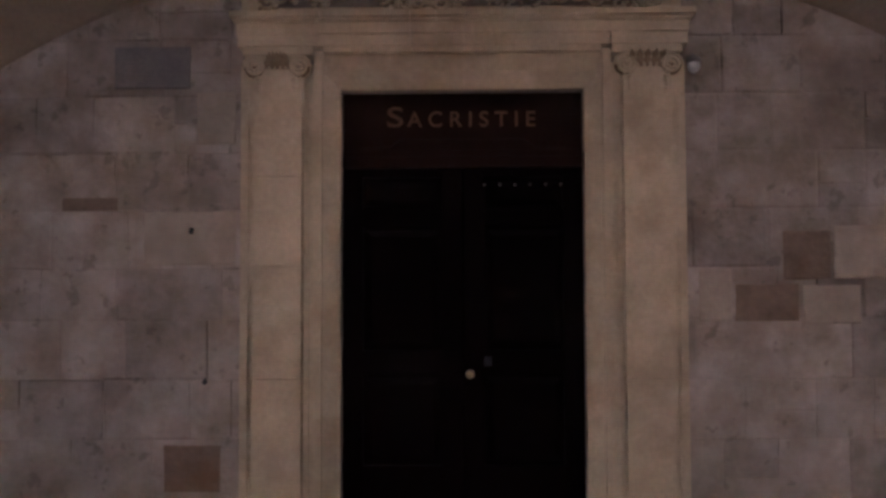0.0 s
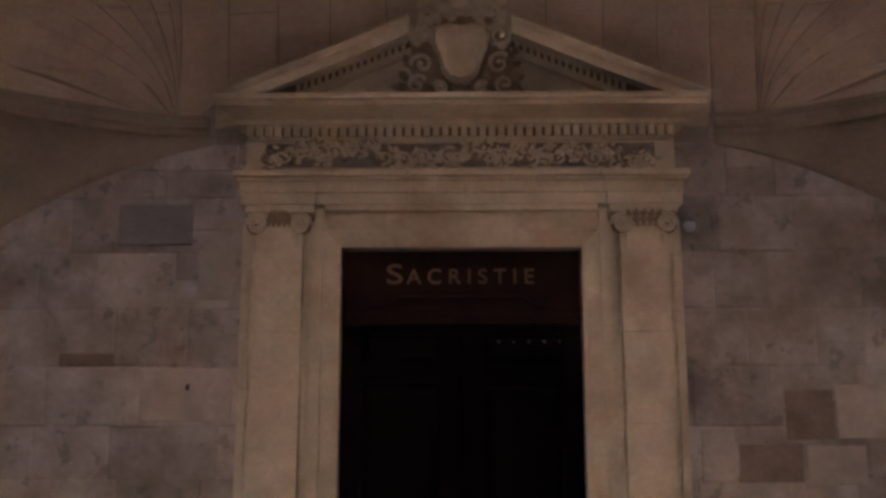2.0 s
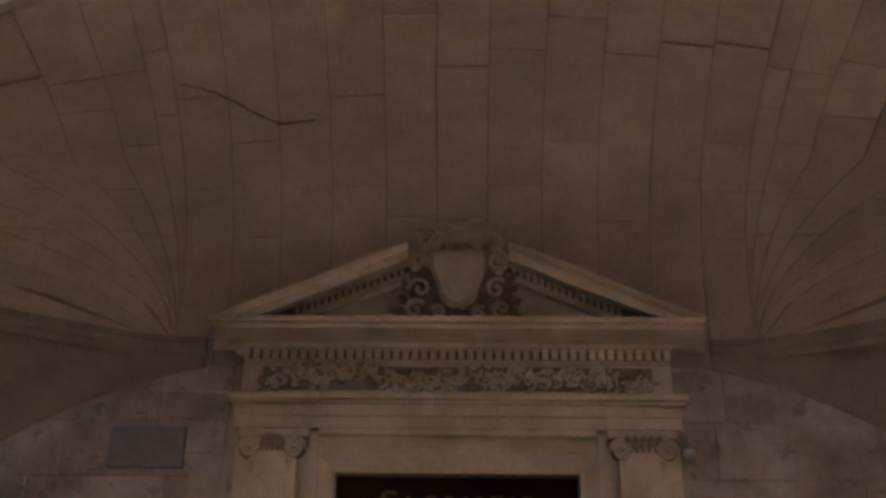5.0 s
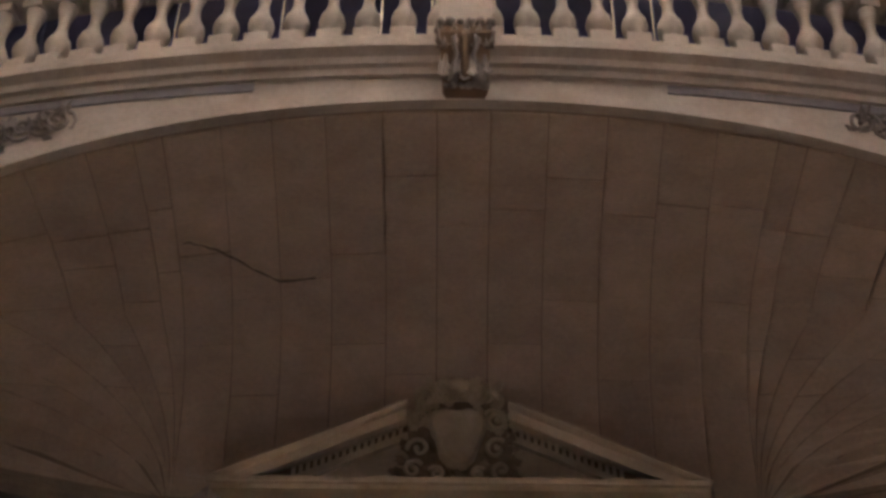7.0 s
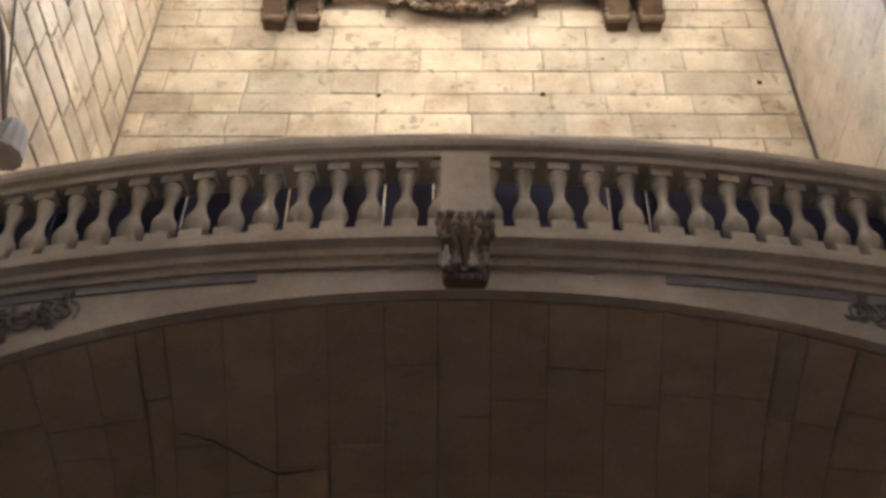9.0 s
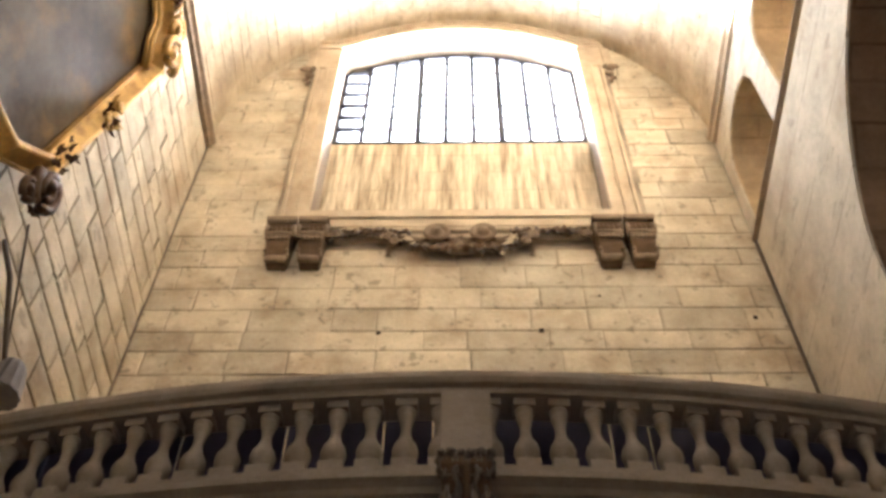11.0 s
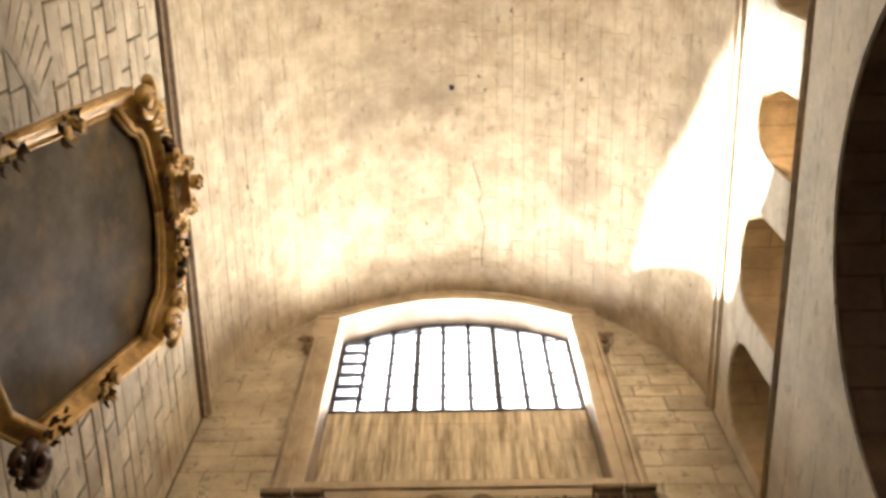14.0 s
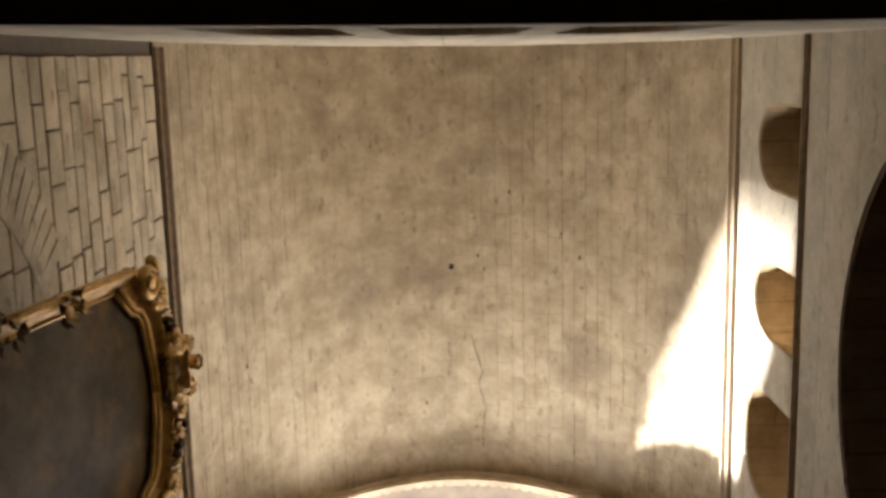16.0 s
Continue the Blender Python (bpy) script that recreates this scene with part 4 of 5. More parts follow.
for k in range(9):
    bm = bmesh.new()
    leaf(bm, pose(x0 + (k - 4) * 0.03, 7.78, z0 + 0.3, 0, (k - 4) * 14, 0), 0.19, 0.035, 0.35)
    part("shell_lobe", bm, CARVED, cartouche)

# small things on the door wall
plaque = thing("plaque", "dark grey slate tablet set in the stone wall", "plaque")
bm = bmesh.new()
box(bm, -2.67, -2.09, 7.965, 7.999, 3.18, 3.5, 0.006)
part("tablet", bm, SLATE, plaque)
sensor = thing("dome_camera", "small pale dome on a short bracket beside the capital", "security camera")
bm = bmesh.new()
x, z = onto(1.77, 3.32, 7.85)
lathe(bm, [(0.002, -0.05), (0.03, -0.042), (0.047, -0.015), (0.05, 0.01), (0.045, 0.03), (0.03, 0.04)], (x, 7.85, z), 16)
part("dome", bm, LENS, sensor, "pale glass dome", smooth=True)
bm = bmesh.new()
lathe(bm, [(0.055, 0.03), (0.058, 0.05), (0.05, 0.075), (0.02, 0.085)], (x, 7.85, z), 16)
tube(bm, [(x, 7.85, z + 0.08), (x, 7.9, z + 0.1), (x, 7.998, z + 0.1)], 0.014, 8)
part("bracket", bm, SLATE, sensor)
for hx, hz in ((-2.07, 2.07), (-1.96, 0.93)):
    hook = thing("iron_stub", "rusty iron stub fixed in the stone wall", "iron fitting", group="iron stubs")
    bm = bmesh.new()
    tube(bm, [(hx, 8.0, hz), (hx, 7.965, hz), (hx + 0.012, 7.955, hz + 0.03)], [0.018, 0.016, 0.011], 7)
    part("stub", bm, IRON, hook)

# ---- ornament of the gallery front ----
keystone = thing("keystone", "carved acanthus keystone under the gallery pedestal", "keystone")
bm = bmesh.new()
kx = 0.03
sec = [(4.86, 6.24, 0.17), (4.8, 6.2, 0.165), (4.79, 6.12, 0.16), (4.84, 6.0, 0.15), (4.88, 5.86, 0.145), (4.9, 5.78, 0.14), (4.96, 5.74, 0.12)]
rings(bm, [[(kx - w, y, z), (kx + w, y, z), (kx + w, 5.08, z), (kx - w, 5.08, z)] for y, z, w in sec])
body = part("block", bm, DARK_CARVING, keystone)
# three tiers of curling acanthus leaves down the face, a seamed tongue between two scrolled stems
kr = random.Random(17)
for z, y, n, size, half, turn in ((6.02, 4.83, 5, 0.2, 0.13, 0), (6.04, 4.84, 4, 0.15, 0.1, 0), (5.98, 4.86, 4, 0.24, 0.12, 180), (5.93, 4.88, 3, 0.2, 0.07, 180)):
    for k in range(n):
        f = -1 + 2 * k / (n - 1)
        bm = bmesh.new()
        leaf(bm, pose(kx + f * half, y, z, 0, turn + f * (14 if turn == 0 else -10) + kr.uniform(-5, 5), 0), size * kr.uniform(0.9, 1.1), 0.036, 0.28)
        part("acanthus_leaf", bm, GREY_CARVING if (k + n) % 2 else BALUSTER, body)
for f in (-1, 1):
    bm = bmesh.new()
    tube(bm, [(kx + f * 0.05, 4.81, 6.14), (kx + f * 0.075, 4.8, 6.06), (kx + f * 0.05, 4.83, 5.97), (kx + f * 0.08, 4.86, 5.87), (kx + f * 0.06, 4.87, 5.79)], [0.012, 0.018, 0.015, 0.018, 0.02], 7)
    part("stem", bm, GREY_CARVING, body, smooth=True)
bm = bmesh.new()
tube(bm, [(kx, 4.79, 6.13), (kx, 4.775, 6.05), (kx, 4.8, 5.98), (kx, 4.85, 5.86), (kx, 4.86, 5.77)], [0.02, 0.034, 0.022, 0.03, 0.014], 8)
part("tongue", bm, DARK_CARVING, body, smooth=True)
for z, y, r0, w in ((6.21, 4.8, 0.026, 0.155), (5.765, 4.89, 0.024, 0.12)):
    for k in range(6):
        bm = bmesh.new()
        blob(bm, (kx + w * (-1 + 2 * k / 5), y - 0.01, z), r0 * kr.uniform(0.9, 1.4), (1, 1, 1.1))
        part("bead", bm, GREY_CARVING, body, smooth=True)
for f in (-1, 1):
    bm = bmesh.new()
    curl(bm, pose(kx + f * 0.165, 4.87, 6.12, 0, 0, 90), 0.06, 1.7, 0.018, 1, 18)
    part("side_volute", bm, GREY_CARVING, body, smooth=True)
    bm = bmesh.new()
    curl(bm, pose(kx + f * 0.13, 4.92, 5.83, 0, 0, 90), 0.04, 1.7, 0.015, -1, 18)
    part("side_volute", bm, GREY_CARVING, body, smooth=True)

for s in (-1, 1):
    t = thing("spandrel_carving", "dusty carved foliage at the gallery's haunch", "carving", group="haunch carvings")
    gr = random.Random(14)
    for i in range(9):
        x = s * (2.55 + 0.13 * i)
        z = (SOFFIT(x) + 0.1 + 5.9) / 2
        h = max(0.04, (5.9 - SOFFIT(x) - 0.12) / 2)
        bm = bmesh.new()
        curl(bm, pose(x, FRONT(x) - 0.01, z, 0, gr.uniform(0, 360), 0), min(0.11, h), 1.6, 0.016, (-1) ** i, 16)
        for k in range(5):
            leaf(bm, pose(x + gr.uniform(-0.07, 0.07), FRONT(x) - 0.004, z + gr.uniform(-h, h) * 0.7, 0, gr.uniform(0, 360), 0), min(0.12, h), 0.022, 0.4)
        tagged(part("foliage", bm, GREY_CARVING, t), kind="stuff")
    bm = bmesh.new()
    xs = [s * x for x in steps(1.3, 3.3, 16)]
    for a, b in zip(xs, xs[1:]):
        hexa(bm, [(a, FRONT(a) - 0.012, max(SOFFIT(a) + 0.13, 5.86)), (b, FRONT(b) - 0.012, max(SOFFIT(b) + 0.13, 5.86)), (b, FRONT(b), max(SOFFIT(b) + 0.13, 5.86)), (a, FRONT(a), max(SOFFIT(a) + 0.13, 5.86)),
                  (a, FRONT(a) - 0.012, 5.925), (b, FRONT(b) - 0.012, 5.925), (b, FRONT(b), 5.925), (a, FRONT(a), 5.925)])
    part("spandrel_panel", bm, SLATE, gallery, "shallow grey panel in the spandrel")

# ---- the tall window ----
window = thing("window_1", "broad arched window of small panes with iron bars", "window", "structure")
GY = 8.5
WB = 16.97
bars = steps(-WIN, WIN, 9)
rows_z = [WB + 0.44 * k for k in range(9)]
for i, (a, b) in enumerate(zip(bars, bars[1:])):
    for z0, z1 in zip(rows_z, rows_z[1:]):
        za, zb = min(z1, window_top(a)), min(z1, window_top(b))
        if min(za, zb) - z0 < 0.03:
            continue
        bm = bmesh.new()
        hexa(bm, [(a + 0.01, GY + 0.02, z0), (b - 0.01, GY + 0.02, z0), (b - 0.01, GY + 0.026, z0), (a + 0.01, GY + 0.026, z0),
                  (a + 0.01, GY + 0.02, za), (b - 0.01, GY + 0.02, zb), (b - 0.01, GY + 0.026, zb), (a + 0.01, GY + 0.026, za)])
        ob = part("pane", bm, GLASS, window)
        ob.visible_shadow = False
for i, x in enumerate(bars):
    bm = bmesh.new()
    w = 0.054 if i in (3, 6) else 0.041
    xx = min(max(x, -WIN + w), WIN - w)
    box(bm, xx - w, xx + w, GY - 0.01, GY + 0.045, WB, window_top(xx) - 0.005)
    part("glazing_bar", bm, IRON, window)
for z in rows_z[1:]:
    half = WIN if z < window_top(WIN) else math.sqrt(max(0.0, (20.4 - z) / 0.19))
    if half < 0.3:
        continue
    for i, (a, b) in enumerate(zip(bars, bars[1:])):
        a, b = max(a, -half), min(b, half)
        if b - a < 0.1:
            continue
        e = 0.042 if i == 0 else 0.026
        bm = bmesh.new()
        box(bm, a + 0.04, b - 0.04, GY - (0.05 if i == 0 else 0.012), GY + 0.019, z - e, z + e)
        part("saddle_bar", bm, IRON, window)
bm = bmesh.new()
rings(bm, [[(x, y, window_top(x) - q) for y, q in ((GY - 0.03, 0.004), (GY - 0.03, 0.075), (GY + 0.05, 0.075), (GY + 0.05, 0.004))] for x in steps(-WIN + 0.01, WIN - 0.01, 24)])
part("head_rail", bm, IRON, window)
bm = bmesh.new()
box(bm, -WIN, WIN, GY - 0.03, GY + 0.06, WB - 0.05, WB - 0.001)
part("bottom_rail", bm, IRON, window)

frame_thing = thing("window_surround", "moulded stone architrave with ears round the tall window", "window surround")
for s in (-1, 1):
    X = lambda a, b: (a, b) if s > 0 else (-b, -a)
    for z0, z1 in ((13.46, 14.6), (14.604, 15.7), (15.704, 16.8), (16.804, 17.9), (17.904, 18.7)):
        bm = bmesh.new()
        box(bm, *X(2.128, 2.3), 7.93, 8.05, z0, z1, 0.006)
        box(bm, *X(2.302, 2.36), 7.9, 8.03, z0, z1, 0.004)
        box(bm, *X(2.362, 2.47), 7.95, 8.03, z0, z1, 0.004)
        box(bm, *X(2.472, 2.52), 7.91, 8.03, z0, z1, 0.004)
        part("jamb_stone", bm, CARVED, frame_thing)
    bm = bmesh.new()
    box(bm, *X(2.128, 2.56), 7.93, 8.05, 18.704, 19.5, 0.006)
    box(bm, *X(2.562, 2.62), 7.9, 8.03, 18.704, 19.5, 0.004)
    box(bm, *X(2.622, 2.72), 7.94, 8.03, 18.704, 19.45, 0.004)
    part("ear", bm, CARVED, frame_thing)
    bm = bmesh.new()
    curl(bm, pose(s * 2.68, 7.9, 18.55), 0.1, 1.7, 0.028, s, 18)
    curl(bm, pose(s * 2.62, 7.9, 18.3), 0.07, 1.5, 0.024, -s, 16)
    for k in range(8):
        leaf(bm, pose(s * (2.6 + 0.02 * (k % 3)), 7.96, 18.6 - 0.07 * k, 0, s * (140 + 13 * (k % 4)), 0), 0.17, 0.035, 0.35)
    part("ear_scroll", bm, ORNAMENT, frame_thing, smooth=True)
arc = steps(-2.6, 2.6, 26)
for i in range(0, 26, 2):
    bm = bmesh.new()
    a, b, c = arc[i], arc[i + 1], arc[i + 2]
    for d0, d1, yf in ((0.0, 0.2, 7.93), (0.2, 0.27, 7.9), (0.27, 0.45, 7.95)):
        loops = []
        for x in (a + 0.002, b, c - 0.002):
            t = window_top(max(-2.13, min(2.13, x))) - (0.0 if abs(x) < 2.13 else 0.0)
            loops.append([(x, yf, t + d0), (x, yf, t + d1), (x, 8.05, t + d1), (x, 8.05, t + d0)])
        rings(bm, loops)
    part("arch_stone", bm, CARVED, frame_thing)
bm = bmesh.new()
box(bm, -2.13, 2.13, 7.86, 8.5, 13.7, 13.868, 0.01)
box(bm, -2.1, 2.1, 7.9, 8.04, 13.52, 13.698, 0.008)
part("sill", bm, CARVED, frame_thing)


def console(x):
    t = thing("console", "scrolled dark stone bracket under the window surround", "bracket", group="window consoles")
    bm = bmesh.new()
    sec = [(7.72, 13.46, 0.19), (7.7, 13.38, 0.19), (7.78, 13.2, 0.17), (7.72, 13.05, 0.16), (7.76, 12.86, 0.15), (7.86, 12.68, 0.14), (7.95, 12.62, 0.12)]
    rings(bm, [[(x - w, y, z), (x + w, y, z), (x + w, 8.03, z), (x - w, 8.03, z)] for y, z, w in sec])
    part("body", bm, DARK_CARVING, t)
    bm = bmesh.new()
    box(bm, x - 0.205, x + 0.205, 7.68, 8.03, 13.4, 13.458, 0.008)
    part("abacus", bm, ORNAMENT, t)
    for dx in (-0.18, 0.18):
        bm = bmesh.new()
        curl(bm, pose(x + dx, 7.82, 13.22, 0, 0, 90), 0.13, 1.9, 0.03, 1, 22)
        part("volute", bm, ORNAMENT, t, smooth=True)
        bm = bmesh.new()
        curl(bm, pose(x + dx * 0.8, 7.86, 12.76, 0, 0, 90), 0.09, 1.8, 0.026, -1, 20)
        part("volute", bm, ORNAMENT, t, smooth=True)
    for z, y, r0, w in ((13.36, 7.7, 0.035, 0.185), (13.12, 7.74, 0.03, 0.165), (12.66, 7.84, 0.05, 0.13)):
        bm = bmesh.new()
        tube(bm, [(x - w, y, z), (x, y - 0.008, z), (x + w, y, z)], r0, 8)
        part("roll", bm, ORNAMENT, t, smooth=True)
    for k in range(6):
        bm = bmesh.new()
        blob(bm, (x + (k - 2.5) * 0.056, 7.7, 12.95), 0.03, (1, 1, 1.3))
        part("bead", bm, ORNAMENT, t, smooth=True)
    for k in range(5):
        bm = bmesh.new()
        tube(bm, [(x + (k - 2) * 0.065, 7.76, 13.3), (x + (k - 2) * 0.065, 7.745, 13.2)], 0.022, 6)
        part("gadroon", bm, DARK_CARVING, t, smooth=True)


for x in (-2.4, -1.97, 1.97, 2.4):
    console(x)

garland = thing("garland", "dark carved garland of fruit and scrolls beneath the sill", "carving")
gr = random.Random(21)
bm = bmesh.new()
low = [(x, 13.27 - 0.3 * max(0.0, math.cos(x / 1.05 * math.pi / 2)) ** 1.5 if abs(x) < 1.05 else 13.27 + 0.03 * math.sin(9 * x)) for x in steps(-1.7, 1.7, 34)]
for (xa, za), (xb, zb) in zip(low, low[1:]):
    hexa(bm, [(xa, 7.95, za), (xb, 7.95, zb), (xb, 8.02, zb), (xa, 8.02, za), (xa, 7.95, 13.44), (xb, 7.95, 13.44), (xb, 8.02, 13.44), (xa, 8.02, 13.44)])
bmesh.ops.remove_doubles(bm, verts=bm.verts, dist=1e-4)
part("ground", bm, CARVED, garland)
for s in (-1, 1):
    # small scrolls at the ends, then the beaded band and the hanging swag
    for cx, cz, rr, th, fl, tn in ((1.66, 13.24, 0.09, 0.028, 1, 40), (0.97, 13.2, 0.09, 0.026, -1, 30), (0.86, 13.08, 0.08, 0.024, 1, 120)):
        bm = bmesh.new()
        curl(bm, pose(s * cx, 7.85, cz, 0, s * tn, 0), rr, 1.7, th, fl * s, 22)
        part("scroll", bm, ORNAMENT, garland, smooth=True)
    for k in range(30):
        x = s * (1.68 - 0.034 * k)
        bm = bmesh.new()
        blob(bm, (x, 7.86 + gr.uniform(-0.02, 0.02), 13.33 - 0.1 * max(0.0, abs(x) - 1.45) / 0.25 + gr.uniform(-0.05, 0.05)), gr.uniform(0.026, 0.04), (1, 1, 1.3))
        part("berry", bm, GREY_CARVING if k % 2 else DARK_CARVING, garland, smooth=True)
    for k in range(44):
        f = k / 43
        x = s * (1.66 - 1.64 * f)
        z = 13.36 - 0.42 * min(1.0, max(0.0, (f - 0.38) / 0.3)) + gr.uniform(-0.06, 0.03)
        bm = bmesh.new()
        for q in range(3):
            leaf(bm, pose(x + gr.uniform(-0.05, 0.05), 7.9 + gr.uniform(-0.03, 0.03), z + gr.uniform(-0.03, 0.05), 0, 180 + gr.uniform(-75, 75), 0), gr.uniform(0.08, 0.15), 0.03, 0.7)
        if k % 2 == 0:
            blob(bm, (x, 7.86, z - 0.02), gr.uniform(0.025, 0.045))
        tagged(part("leaf_spray", bm, DARK_CARVING if k % 4 else GREY_CARVING, garland), kind="stuff")
    # leaves fanned below the rosette
    for k in range(9):
        a = -80 + 20 * k
        bm = bmesh.new()
        leaf(bm, pose(s * (0.31 + 0.12 * math.sin(radians(a))), 7.9, 13.2 - 0.12 * math.cos(radians(a)), 0, 180 - s * a, 0), 0.27, 0.045, 0.35)
        part("fan_leaf", bm, DARK_CARVING if k % 2 else ORNAMENT, garland)
    for k in range(4):
        bm = bmesh.new()
        leaf(bm, pose(s * 0.95, 7.95, 13.2 - 0.09 * k, 0, 180, 0), 0.16, 0.04, 0.4)
        part("pendant_leaf", bm, ORNAMENT, garland)
bm = bmesh.new()
for k in range(7):
    leaf(bm, pose((k - 3) * 0.05, 7.92, 13.05, 0, 180 + (k - 3) * 16, 0), 0.28, 0.05, 0.4)
tagged(part("drop", bm, ORNAMENT, garland), kind="stuff")
for s in (-1, 1):
    bm = bmesh.new()
    g = bmesh.new()
    lathe(g, [(0.01, 0), (0.17, 0.0), (0.19, 0.03), (0.165, 0.07), (0.13, 0.02), (0.09, 0.02), (0.08, 0.07), (0.05, 0.1), (0.01, 0.11)], sides=20)
    bmesh.ops.rotate(g, verts=g.verts, cent=(0, 0, 0), matrix=Matrix.Rotation(radians(90), 3, "X"))
    bmesh.ops.translate(g, verts=g.verts, vec=(s * 0.31, 7.85, 13.24))
    bm.free()
    part("rosette", g, ORNAMENT, garland, smooth=True)
bm = bmesh.new()
tube(bm, [(1.72 * (-1 + 2 * i / 20), 7.93, 13.45 - (0.1 if i in (0, 20) else 0.0)) for i in range(21)], 0.05, 8)
part("garland_rail", bm, CARVED, garland)

# ---- painting on the west wall ----
LEAN = radians(13)
PM = Matrix(((0, -math.cos(LEAN), math.sin(LEAN), -3.74), (1, 0, 0, 3.3), (0, math.sin(LEAN), math.cos(LEAN), 9.0), (0, 0, 0, 1)))
painting = thing("painting", "large dark oil painting in gilded rococo frame leaning from wall", "painting")


def dip(z):
    """Heights of the frame's swept top, gathered towards its shoulders."""
    return z if z < 2.46 else 2.46 + (z - 2.46) * 0.68


edge = [(0.4, -0.06), (0.8, 0.04), (1.0, 0.22), (1.17, 0.42), (1.17, 2.5), (1.0, dip(2.72)), (0.9, dip(2.95)), (0.55, dip(3.1)), (0.3, dip(3.2))]
outline = edge + [(0.0, dip(3.22))] + [(-x, z) for x, z in edge[::-1]]
bm = bmesh.new()
prism(bm, outline, 0.0, 0.05)
bmesh.ops.transform(bm, matrix=PM, verts=bm.verts)
part("canvas", bm, CANVAS, painting)


def rail(bm, pts, width, depth):
    """A moulded rail along points of the frame's plane."""
    pts = [Vector((x, 0, z)) for x, z in pts]
    prof = [(-0.5, 0.05), (-0.5, -0.2), (-0.4, -0.3), (-0.3, -0.3), (-0.2, -0.42), (-0.05, -0.66), (0.12, -1.05), (0.24, -1.3), (0.36, -1.36), (0.46, -1.2), (0.5, -0.8), (0.5, 0.05)]
    loops = []
    for i, p in enumerate(pts):
        d = (pts[min(i + 1, len(pts) - 1)] - pts[max(i - 1, 0)]).normalized()
        nrm = Vector((d.z, 0, -d.x))
        loops.append([PM @ (p + nrm * o * width + Vector((0, depth * q, 0))) for o, q in prof])
    rings(bm, loops)


fr = random.Random(31)


def gilt_curl(name, mat, parent, x, z, r0, th, fl, tn=0.0, y=-0.14, turns=1.75):
    bm = bmesh.new()
    curl(bm, PM @ pose(x, y, z, 0, tn, 0), r0, turns, th, fl, 24)
    part(name, bm, mat, parent, smooth=True)


def gilt_disc(name, x, z, r0, parent, mat=GILT):
    bm = bmesh.new()
    lathe(bm, [(0.004, 0.0), (r0 * 0.35, 0.02), (r0 * 0.45, 0.0), (r0 * 0.8, 0.035), (r0, 0.01), (r0, -0.12), (0.004, -0.12)], sides=18)
    bmesh.ops.transform(bm, matrix=PM @ pose(x, -0.17, z, 90, 0, 0), verts=bm.verts)
    part(name, bm, mat, parent, smooth=True)


def bead(name, pts, off, r0, y, mat, parent):
    """A round gilt moulding beside a line of the frame's plane."""
    pts = [Vector((x, 0, z)) for x, z in pts]
    run = []
    for i, p in enumerate(pts):
        d = (pts[min(i + 1, len(pts) - 1)] - pts[max(i - 1, 0)]).normalized()
        run.append(PM @ (p + Vector((d.z, 0, -d.x)) * off + Vector((0, y, 0))))
    bm = bmesh.new()
    tube(bm, run, r0, 8)
    part(name, bm, mat, parent, smooth=True)


def moulded(name, pts, s):
    bm = bmesh.new()
    rail(bm, pts[::s], 0.2, 0.1)
    base = part(name, bm, GILT, painting)
    for off, r0, y in ((-0.085, 0.017, -0.035), (0.098, 0.022, -0.1)):
        bead("gilt_bead", pts[::s], off, r0, y, GILT, base)
    return base


